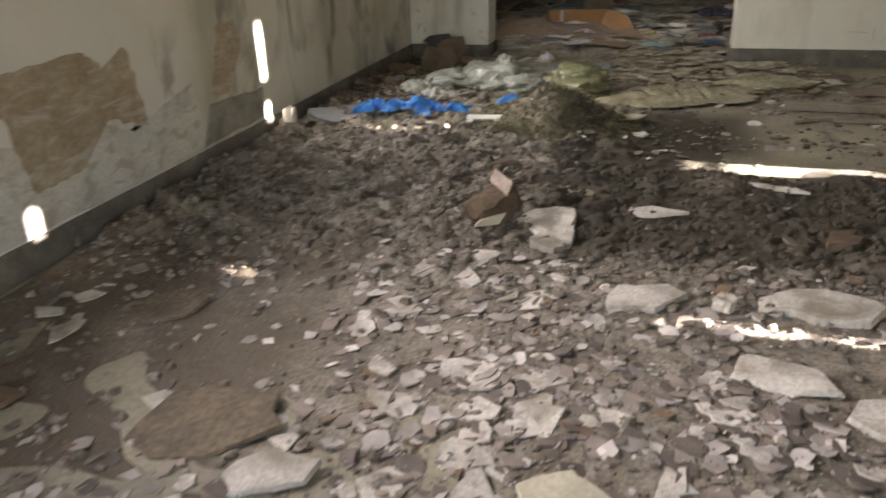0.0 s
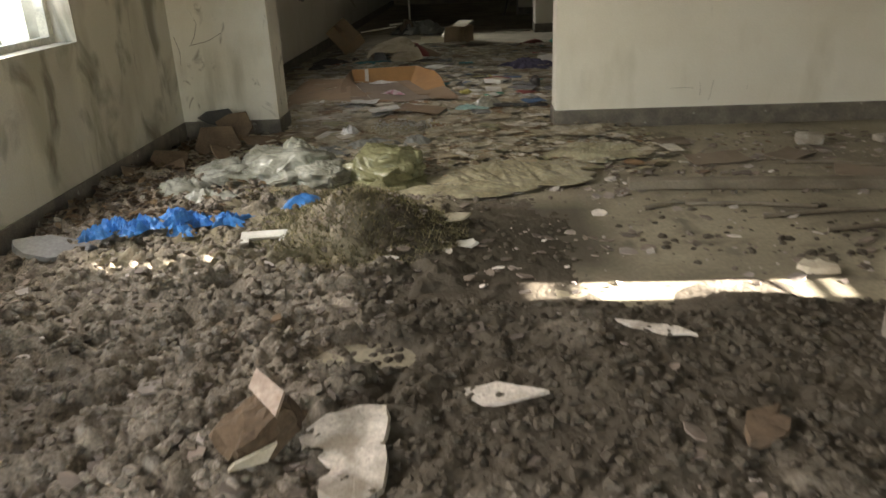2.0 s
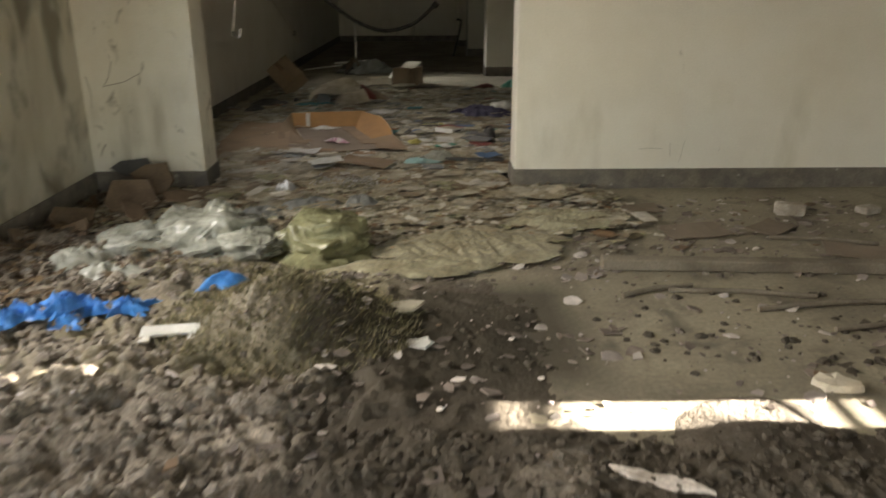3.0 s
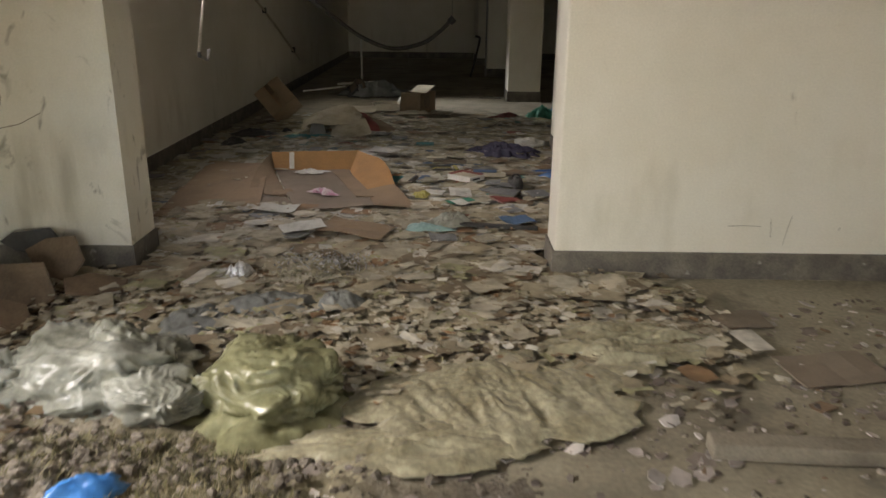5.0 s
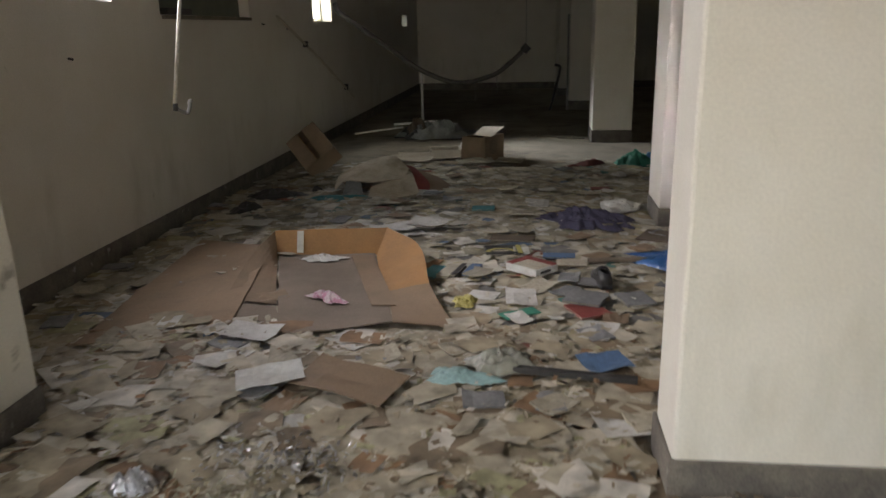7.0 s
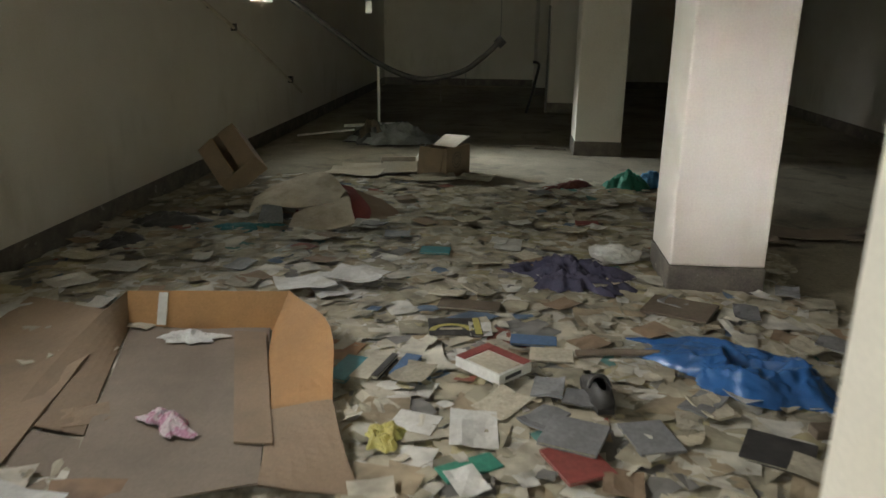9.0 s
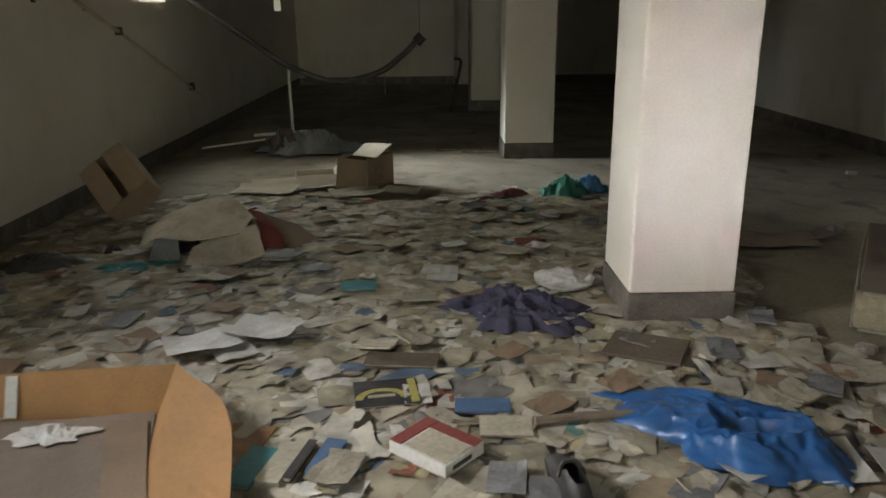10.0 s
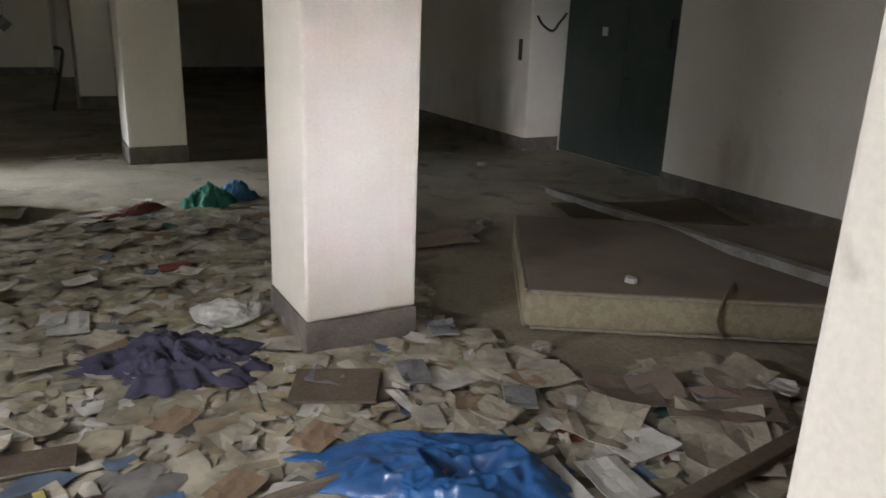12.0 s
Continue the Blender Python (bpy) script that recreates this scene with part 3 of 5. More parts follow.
structure("baseboard_north_east", box_bm(3.763, 7.15, 16.286, 16.3, 0, SK), SKIRT)
structure("baseboard_east_back", box_bm(7.158, 7.6, 6.988, 16.28, 0, SK), SKIRT)
structure("baseboard_east_middle", box_bm(7.318, 7.6, 0.36, 5.19, 0, SK), SKIRT)


def window(name, y0, y1, z0, z1, mullions):
    """Timber frame in an opening of the west wall; the glass is gone."""
    root = tagged(new(name), "empty white timber window frame, glass missing", kind="structure")
    for lo, hi in ((y0, y0 + 0.05), (y1 - 0.05, y1)):
        part("jamb", box_bm(-0.2, -0.14, lo, hi, z0, z1), FRAME_PAINT, root)
    part("head", box_bm(-0.2, -0.14, y0 + 0.05, y1 - 0.05, z1 - 0.05, z1), FRAME_PAINT, root)
    part("bottom_rail", box_bm(-0.2, -0.14, y0 + 0.05, y1 - 0.05, z0, z0 + 0.04), FRAME_PAINT, root)
    for y in mullions:
        part("mullion", box_bm(-0.2, -0.14, y - 0.025, y + 0.025, z0 + 0.04, z1 - 0.05), FRAME_PAINT, root)
    return root


window("window_1", *WIN_A, (-2.15,))
# unseen window, made up to hold the lamp over the front floor
window("window_2", *WIN_UNSEEN, (-5.8,))
for n, w in (("window_3", WIN_B1), ("window_4", WIN_B2), ("window_5", WIN_B3)):
    window(n, *w, ())
board = tagged(new("window_6"), "blocked window with a dull green board", kind="structure")
part("panel", box_bm(-0.16, -0.1, WIN_BOARD[0], WIN_BOARD[1], WIN_BOARD[2], WIN_BOARD[3]), BOARD_PAINT, board)
part("sill", box_bm(-0.1, 0.03, WIN_BOARD[0] + 0.02, WIN_BOARD[1] - 0.02, WIN_BOARD[2] - 0.03, WIN_BOARD[2] - 0.002, 0.004), WOOD, board)
part("bracket", box_bm(-0.1, 0.02, WIN_BOARD[0] + 0.1, WIN_BOARD[0] + 0.5, WIN_BOARD[2] + 0.004, WIN_BOARD[2] + 0.05, 0.004), BLACK, board)

# heap of rubble on the ledge outside the first window
rng = random.Random(5)
for k in range(7):
    solid("rubble_block", slab_bm(rng, 0.12, 0.07, 0.07), RUBBLE_OUT, "pale broken block on the outer window ledge", "rubble",
          pose(-0.52 - 0.1 * (k % 2), -2.9 + 0.22 * k, 0.93, rng.uniform(-20, 20), 0, rng.uniform(0, 180)), "ledge rubble")
structure("outer_ledge", box_bm(-0.9, -0.3, -3.4, -1.2, -0.2, 0.93), RUBBLE_OUT)

# steel double door in the recess of the east wall
door = tagged(new("door_1"), "closed dark green steel double door", kind="structure")
for y0, y1 in ((5.2, 6.085), (6.095, 6.98)):
    leaf = part("door_leaf", box_bm(7.61, 7.655, y0, y1, 0.015, 2.2, 0.004), DOOR_PAINT, door)
part("door_handle", box_bm(7.58, 7.608, 5.52, 5.56, 1.13, 1.37, 0.006), BLACK, door, "black pull handle")
part("door_knob", tube_bm([(7.56, 6.03, 0.84), (7.609, 6.03, 0.84)], 0.028, 12), BLACK, door)
part("sticker", box_bm(7.602, 7.609, 6.36, 6.43, 1.2, 1.28), WHITE, door, "small white notice")
part("lintel", box_bm(7.61, 7.655, 5.2, 6.98, 2.21, H - 0.01), DOOR_PAINT, door)

solid("wall_socket", box_bm(7.155, 7.169, 7.12, 7.175, 0.92, 1.13, 0.004), BLACK, "black slot plate on the east wall", "fixture")
solid("wall_hook", tube_bm(smooth_line([(7.24, 6.995, 1.36), (7.27, 6.95, 1.28), (7.36, 6.9, 1.22), (7.44, 6.9, 1.3), (7.53, 6.91, 1.39)], 4), 0.012), BLACK,
      "black iron hook beside the green door", "hook")
for y, z in ((2.15, 1.3), (5.5, 1.5), (6.3, 1.45)):
    solid("wall_nail", tube_bm([(-0.002, y, z), (0.03, y, z - 0.005)], 0.008, 6), BLACK, "rusty nail stub in the wall", "nail", group="wall nails")

# loose white pipe that hangs from the ceiling, with a bent metal elbow at its foot
drain = thing("hanging_pipe", "thin white pipe hanging from the ceiling", "pipe")
part("pipe", tube_bm([(0.83, 2.34, 2.745), (0.662, 2.34, 1.8), (0.52, 2.34, 1.0)], 0.011, 10), PVC, drain, smooth=True)
part("cap", tube_bm([(0.526, 2.34, 1.02), (0.523, 2.34, 0.975)], 0.015, 10), BLACK, drain)
part("elbow", tube_bm(smooth_line([(0.525, 2.345, 0.99), (0.545, 2.38, 0.965), (0.565, 2.41, 0.955), (0.575, 2.425, 0.99), (0.575, 2.43, 1.02), (0.59, 2.435, 1.03)], 5), 0.012, 10), METAL, drain, "bent grey metal elbow", True)

conduit = thing("conduit", "pale plastic conduit slanting down the wall", "pipe")
part("pipe", tube_bm([(0.03, 5.9, 1.58), (0.03, 7.5, 1.07), (0.03, 9.25, 0.45)], 0.016, 8), CARD_PALE, conduit)
part("clip", box_bm(0.0, 0.05, 8.76, 8.83, 0.6, 0.68, 0.004), BLACK, conduit)
part("clip", box_bm(0.0, 0.05, 6.86, 6.92, 1.24, 1.31, 0.004), BLACK, conduit)

hose = thing("hanging_hose", "thick black hose sagging from the wall", "hose")
HOSE = [(0.02, 8.4, 1.78), (0.08, 8.4, 1.66), (0.38, 8.45, 1.43), (0.76, 8.5, 1.15), (1.16, 8.6, 0.86), (1.65, 8.6, 0.69), (2.13, 8.55, 0.78), (2.4, 8.5, 0.96), (2.58, 8.5, 1.13)]
part("tube", tube_bm(smooth_line(HOSE, 8), 0.034, 10), RUBBER, hose, smooth=True)
part("nozzle", tube_bm([(2.56, 8.5, 1.1), (2.63, 8.5, 1.17)], 0.06, 10), BLACK, hose)
part("wire", tube_bm([(2.6, 8.5, 1.14), (2.6, 8.5, H)], 0.004, 6), METAL, hose)
for x, z in ((1.9, 0.72), (2.2, 0.82)):
    part("thread", tube_bm([(x, 8.56, z), (x + 0.01, 8.56, z - 0.28)], 0.004, 5), METAL, hose)
drop = thing("hanging_pole", "thin white pole hanging from the hose", "pole")
part("rod", tube_bm([(1.15, 8.62, 0.84), (1.15, 8.64, 0.06)], 0.016, 8), PVC, drop)
part("elbow", tube_bm([(1.15, 8.64, 0.07), (1.2, 8.64, 0.03)], 0.02, 8), PVC, drop)
solid("leaning_stick", tube_bm(smooth_line([(3.0, 11.35, 0.0), (3.08, 11.35, 0.3), (3.16, 11.3, 0.68), (3.15, 11.25, 0.76), (3.07, 11.25, 0.78)], 6), 0.022, 8), BLACK,
      "dark bent stick leaning beside a pillar", "stick")
solid("pillar_pipe", tube_bm([(3.3, 11.46, 0.0), (3.3, 11.46, 1.6)], 0.018, 8), METAL, "grey pipe standing against a pillar", "pipe")

# paint that has come off the west wall: bare brown plaster with ragged edges, pale smears under it
BARE = material("bare_brown_plaster", (0.4, 0.33, 0.235), 0.9, dark=(0.29, 0.22, 0.14), scale=5, mix=0.9, grain=50, grain_amt=0.2, bump=0.4, bump_scale=40)
overlay(BARE, (0.5, 0.455, 0.39), 7, 0.52, 0.64, 0.75, (1, 0.7, 2.2), warp=1.2)
SMEAR = material("pale_wall_smear", (0.62, 0.59, 0.54), 0.75, dark=(0.46, 0.43, 0.38), scale=4, mix=0.9, grain=60, bump=0.3)
overlay(SMEAR, (0.38, 0.33, 0.26), 5, 0.54, 0.62, 0.7, (1, 1, 1.6), warp=1.4)
GRIME = material("grey_damp_grime", (0.3, 0.285, 0.25), 0.85, dark=(0.17, 0.155, 0.125), scale=7, mix=0.9, grain=60, bump=0.3)


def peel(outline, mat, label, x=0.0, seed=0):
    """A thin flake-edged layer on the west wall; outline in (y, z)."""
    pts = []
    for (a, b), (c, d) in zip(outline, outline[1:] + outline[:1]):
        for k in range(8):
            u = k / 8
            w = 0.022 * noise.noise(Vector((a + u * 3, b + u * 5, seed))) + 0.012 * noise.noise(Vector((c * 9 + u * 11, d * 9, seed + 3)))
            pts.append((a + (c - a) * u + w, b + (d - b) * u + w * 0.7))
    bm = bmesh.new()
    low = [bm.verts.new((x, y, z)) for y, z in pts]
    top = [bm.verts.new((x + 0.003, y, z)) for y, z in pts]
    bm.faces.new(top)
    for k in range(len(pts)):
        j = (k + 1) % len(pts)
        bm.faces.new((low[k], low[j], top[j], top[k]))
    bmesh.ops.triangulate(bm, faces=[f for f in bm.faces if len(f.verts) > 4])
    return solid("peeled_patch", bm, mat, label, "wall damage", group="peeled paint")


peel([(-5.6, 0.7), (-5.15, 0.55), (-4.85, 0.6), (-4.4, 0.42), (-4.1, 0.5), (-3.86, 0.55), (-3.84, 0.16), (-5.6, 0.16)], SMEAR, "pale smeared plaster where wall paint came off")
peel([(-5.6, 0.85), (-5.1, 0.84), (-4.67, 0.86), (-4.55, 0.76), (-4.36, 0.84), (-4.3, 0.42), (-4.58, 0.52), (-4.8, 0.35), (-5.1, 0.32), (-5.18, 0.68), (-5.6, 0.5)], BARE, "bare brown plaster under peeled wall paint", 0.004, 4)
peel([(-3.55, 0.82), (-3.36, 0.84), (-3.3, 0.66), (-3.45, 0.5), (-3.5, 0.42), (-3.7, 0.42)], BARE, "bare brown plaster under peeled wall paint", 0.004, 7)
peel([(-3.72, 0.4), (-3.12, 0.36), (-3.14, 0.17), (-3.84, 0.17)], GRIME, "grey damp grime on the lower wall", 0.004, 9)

# ---- front room: ground of dirt, clods and broken plaster ----
def smooth01(a, b, v):
    u = min(1.0, max(0.0, (v - a) / (b - a)))
    return u * u * (3 - 2 * u)


def dirt_height(x, y):
    """Depth of the dirt over the floor at a place of the front room."""
    p = Vector((x, y, 0.0))
    cover = 0.5 + 0.5 * smooth01(-6.2, -4.6, y)
    cover *= 1 - smooth01(-2.7, -1.2, y + 0.5 * noise.noise(p * 1.3) - 0.9 * smooth01(2.0, 0.6, x))
    right = smooth01(2.2, 3.1, x) * smooth01(-3.7, -3.2, y)
    cover *= 1 - 0.92 * right
    w = p + noise.noise_vector(p * 3.1) * 0.12
    lumps = 1.6 * abs(noise.noise(w * 3.7)) + 1.15 * abs(noise.noise(w * 8.7)) + 0.8 * abs(noise.noise(w * 17)) + 0.6 * abs(noise.noise(p * 33)) - 0.05
    rough = smooth01(-5.4, -4.4, y) * (0.42 + 0.58 * smooth01(2.7, 1.6, x))
    z = cover * (0.012 + 0.062 * rough * max(0.0, lumps))
    d = math.hypot((x - 1.85) / 0.5, (y + 2.5) / 0.45)
    if d < 1.6:
        z = z * smooth01(0.5, 1.3, d) + 0.27 * (1 - smooth01(0.05, 1.2, d)) * (1 + 0.22 * noise.noise(p * 4)) + 0.045 * max(0, 1.6 - d) * (abs(noise.noise(w * 9)) + 0.6 * abs(noise.noise(w * 23)))
    for cx, cy, r, h in ((2.9, -3.5, 0.3, 0.03), (3.0, -3.95, 0.35, 0.03), (3.6, -3.35, 0.35, 0.04), (1.1, -3.1, 0.6, 0.06), (1.7, -4.25, 0.4, 0.05), (2.3, -3.1, 0.25, 0.03)):
        q = math.hypot(x - cx, y - cy) / r
        if q < 1:
            z += h * (1 - q * q) ** 2 * (0.9 + 0.5 * noise.noise(p * 9))
    pud = math.hypot((x - 2.05) / 0.24, (y + 3.75) / 0.16)
    z *= smooth01(0.7, 1.2, pud)
    z *= smooth01(0.0, 0.04, x - 0.012) * 0.6 + 0.4
    return z - 0.006 + 0.004 * noise.noise(p * 4)


def dirt_sheet():
    x0, x1, y0, y1, s = 0.013, 5.6, -7.6, -0.9, 0.0155
    nx, ny = int((x1 - x0) / s), int((y1 - y0) / s)
    verts, faces = [], []
    for j in range(ny + 1):
        y = y0 + (y1 - y0) * j / ny
        for i in range(nx + 1):
            x = x0 + (x1 - x0) * i / nx
            edge = min(smooth01(0, 0.5, y - y0), smooth01(0, 0.5, x1 - x))
            verts.append((x, y, dirt_height(x, y) * edge - 0.01 * (1 - edge)))
    for j in range(ny):
        for i in range(nx):
            a = j * (nx + 1) + i
            faces.append((a, a + 1, a + nx + 2, a + nx + 1))
    me = bpy.data.meshes.new("dirt")
    me.from_pydata(verts, [], faces)
    for p in me.polygons:
        p.use_smooth = True
    me.materials.append(DIRT)
    return tagged(new("dirt", me), "lumpy damp grey dirt with painted shade, covering the concrete floor", "dirt", kind="stuff")


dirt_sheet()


def lump(rng, r, verts, faces, x, y, z, flat=0.7):
    """One uneven clod of twenty faces added to the lists."""
    g = (1 + 5 ** 0.5) / 2
    base = [(-1, g, 0), (1, g, 0), (-1, -g, 0), (1, -g, 0), (0, -1, g), (0, 1, g), (0, -1, -g), (0, 1, -g), (g, 0, -1), (g, 0, 1), (-g, 0, -1), (-g, 0, 1)]
    tri = [(0, 11, 5), (0, 5, 1), (0, 1, 7), (0, 7, 10), (0, 10, 11), (1, 5, 9), (5, 11, 4), (11, 10, 2), (10, 7, 6), (7, 1, 8),
           (3, 9, 4), (3, 4, 2), (3, 2, 6), (3, 6, 8), (3, 8, 9), (4, 9, 5), (2, 4, 11), (6, 2, 10), (8, 6, 7), (9, 8, 1)]
    n = len(verts)
    a = rng.uniform(0, 6.28)
    c, s = math.cos(a) * r / 1.9, math.sin(a) * r / 1.9
    for v in base:
        k = rng.uniform(0.65, 1.25)
        verts.append((x + (v[0] * c - v[1] * s) * k, y + (v[0] * s + v[1] * c) * k * rng.uniform(0.8, 1), z + v[2] * r / 1.9 * flat * k))
    faces.extend(tuple(n + i for i in f) for f in tri)


def chip(rng, rx, ry, t, verts, faces, x, y, z, tilt):
    """One flat broken flake added to the lists."""
    n, k = len(verts), rng.randint(4, 7)
    turn = Euler((rng.uniform(-tilt, tilt), rng.uniform(-tilt, tilt), rng.uniform(0, 6.28))).to_matrix()
    rim = [(rx * rng.uniform(0.6, 1.2) * math.cos(6.283 * i / k), ry * rng.uniform(0.6, 1.2) * math.sin(6.283 * i / k)) for i in range(k)]
    for h in (0, t):
        for u, v in rim:
            p = turn @ Vector((u, v, h))
            verts.append((x + p.x, y + p.y, z + p.z))
    faces.append(tuple(n + k + i for i in range(k)))
    for i in range(k):
        j = (i + 1) % k
        faces.append((n + i, n + j, n + k + j, n + k + i))


def stuff(name, verts, faces, mat, label, category):
    me = bpy.data.meshes.new(name)
    me.from_pydata(verts, [], faces)
    me.materials.append(mat)
    return tagged(new(name, me), label, category, kind="stuff")


rng = random.Random(11)
v, f = [], []
while len(f) < 20 * 13000:
    x, y = rng.uniform(0.03, 4.6), rng.uniform(-6.6, -1.3)
    thick = smooth01(-5.3, -4.5, y) * (1 - 0.9 * smooth01(2.4, 3.3, x) * smooth01(-3.6, -3.1, y)) * (1 - 0.8 * smooth01(-2.6, -1.6, y) * smooth01(0.8, 1.6, x))
    if rng.random() > 0.1 + 0.9 * thick or (2.2 < x and -3.3 < y < -2.9):
        continue
    r = 0.004 + 0.027 * rng.random() ** 2.6
    if (2.3 < x < 3.4 and -2.95 < y < -1.7 and rng.random() < 0.9) or (math.hypot((x - 1.85) / 0.5, (y + 2.5) / 0.45) < 1.1 and rng.random() < 0.85):
        continue
    lump(rng, r, v, f, x, y, dirt_height(x, y) + r * 0.12)
for k in range(300):
    x, y, r = rng.gauss(1.5, 0.32), rng.gauss(-1.85, 0.13), rng.uniform(0.008, 0.028)
    lump(rng, r, v, f, x, y, dirt_height(x, y) + r * 0.2)
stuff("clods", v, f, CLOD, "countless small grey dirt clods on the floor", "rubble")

v, f = [], []
for k in range(27000):
    zone = rng.random()
    if zone < 0.62:
        x, y = rng.uniform(0.05, 4.6), rng.uniform(-7.4, -4.8) + 0.3 * rng.random()
    elif zone < 0.7:
        x, y = rng.uniform(0.05, 3.4), rng.uniform(-4.8, -2.2)
    else:
        x, y = rng.uniform(2.0, 5.4), rng.uniform(-3.2, -0.3)
    if noise.noise(Vector((x * 1.7, y * 1.7, 5))) < rng.uniform(-0.5, 0.25) or (y > -4.3 and rng.random() < 0.6):
        continue
    if y < -4.2 and rng.random() < 0.88 * smooth01(2.1, 1.3, x + 0.25 * (y + 5.6)) * smooth01(-6.6, -6.0, y):
        continue
    if 2.2 < x < 4.2 and -4.6 < y < -1.9 and rng.random() < 0.7:
        continue
    r = 0.005 + 0.05 * rng.random() ** 3.6
    chip(rng, r, r * rng.uniform(0.5, 1), rng.uniform(0.002, 0.007), v, f, x, y, max(0.0, dirt_height(x, y)) + 0.002, 0.25)
stuff("plaster_crumbs", v, f, CHIPS, "countless small broken plaster flakes on the dirt", "rubble")

kinds = [link_mesh("plaster_flake", slab_bm(rng, 0.055 * s, 0.036 * s, 0.005, rng.randint(4, 7), 0.42), PLASTER) for s in (0.55, 0.75, 0.9, 1.1, 1.3, 1.6)]
for k in kinds:
    tagged(k, "broken flake of white wall plaster on dirt", "plaster flake", "plaster flakes")
count = 0
while count < 150:
    x, y = rng.uniform(0.3, 4.2), rng.uniform(-6.9, -4.75)
    if noise.noise(Vector((x * 1.7, y * 1.7, 5))) < rng.uniform(-0.3, 0.3) or math.hypot(x - 3.9, y + 4) < 0.5 or (x < 1.35 and rng.random() < 0.8):
        continue
    m = pose(x, y, max(0.0, dirt_height(x, y)) + 0.002, rng.uniform(-8, 8), rng.uniform(-8, 8), rng.uniform(0, 360))
    k = kinds[count % 6]
    if count < 6:
        k.matrix_basis = m
    else:
        copy_thing(k, m)
    count += 1


def lay(x, y, up=0.0):
    return max(0.0, dirt_height(x, y)) + up


def slab_thing(x, y, rx, ry, t, rz, seed, mat=PLASTER, label="large broken slab of white plaster on dirt", tilt=3, n=9):
    r = random.Random(seed)
    bm = slab_bm(r, rx, ry, t, n, 0.26)
    bmesh.ops.subdivide_edges(bm, edges=bm.edges[:], cuts=1, use_grid_fill=True)
    for w in bm.verts:
        w.co += Vector((1, 1, 0.25)) * noise.noise(w.co * 31 + Vector((seed, 0, 0))) * 0.011
    return solid("plaster_slab", bm, mat, label, "slab", pose(x, y, lay(x, y, 0.006), tilt, -tilt, rz), "plaster slabs")


slab_thing(2.53, -4.93, 0.16, 0.1, 0.03, 20, 1)
slab_thing(3.17, -4.86, 0.18, 0.13, 0.03, -8, 2, label="large cracked white plaster slab with dirty edges")
slab_thing(3.55, -5.1, 0.2, 0.1, 0.02, -30, 3)
slab_thing(2.84, -4.93, 0.05, 0.045, 0.04, 0, 4, label="small pale stone lump beside the slabs")
slab_thing(2.98, -5.35, 0.17, 0.09, 0.02, -25, 5)
slab_thing(3.3, -5.5, 0.16, 0.1, 0.02, 15, 6)
slab_thing(2.1, -4.28, 0.15, 0.14, 0.03, 25, 7, label="speckled flat plaster slab in two layers")
slab_thing(2.14, -4.48, 0.13, 0.1, 0.025, 60, 17, label="speckled flat plaster slab in two layers")
slab_thing(2.55, -4.05, 0.14, 0.05, 0.012, 0, 8, label="thin grey plaster flake on dirt")
slab_thing(0.78, -5.35, 0.17, 0.11, 0.01, 30, 9, CARD_DIRT, "flat brown board scrap on dirt")
slab_thing(1.3, -5.98, 0.24, 0.16, 0.012, 20, 10, CARD_DIRT, "large brown soggy board on the ground")
slab_thing(1.62, -6.15, 0.14, 0.08, 0.02, 30, 12)
slab_thing(2.4, -6.05, 0.13, 0.1, 0.015, 10, 13, CREAM, "yellowed plaster flake on the ground")
slab_thing(0.55, -6.1, 0.16, 0.1, 0.02, 50, 14, RUST, "brown clay fragment on the ground")
slab_thing(3.35, -4.25, 0.1, 0.06, 0.03, 40, 15, RUST, "small brown clay fragment on dirt")
slab_thing(3.6, -4.75, 0.12, 0.07, 0.03, 10, 16, RUST, "rust-brown clay fragment beside a pillar")
slab_thing(3.15, -3.62, 0.15, 0.03, 0.012, -28, 18, label="long thin plaster splinter on dirt")
slab_thing(2.4, -2.66, 0.07, 0.045, 0.012, 0, 19, WHITE, "flat pale scrap on the darkened floor")
slab_thing(2.35, -2.35, 0.1, 0.05, 0.012, 20, 20, CREAM, "flat pale scrap on the darkened floor")
slab_thing(4.0, -3.0, 0.09, 0.05, 0.03, -30, 21, CARD_PALE, "pale board scrap leaning on rubble")

brick = thing("brick_lump", "tilted brown earth lump with pinkish plaster skin", "brick", pose(1.86, -4.36, lay(1.86, -4.36, -0.03), 14, -24, 35))
core = slab_bm(random.Random(3), 0.13, 0.075, 0.12, 7, 0.25, 0.1)
bmesh.ops.subdivide_edges(core, edges=core.edges[:], cuts=3, use_grid_fill=True)
for w in core.verts:
    w.co += noise.noise_vector(w.co * 14) * 0.02 + noise.noise_vector(w.co * 45) * 0.012
part("core", core, RUST, brick)
part("plaster_face", quad_sheet_bm([(0.06, -0.07, 0.12), (0.12, -0.02, 0.12), (0.1, 0.1, 0.14), (0.05, 0.07, 0.13)], 0.014, 6, 0.014), PINKISH, brick, "pinkish plaster skin")
part("plaster_edge", quad_sheet_bm([(-0.13, -0.06, 0.07), (-0.1, -0.08, 0.1), (0.02, -0.09, 0.06), (-0.03, -0.1, 0.04)], 0.01, 6, 0.012), CARD_PALE, brick, "pale broken edge")

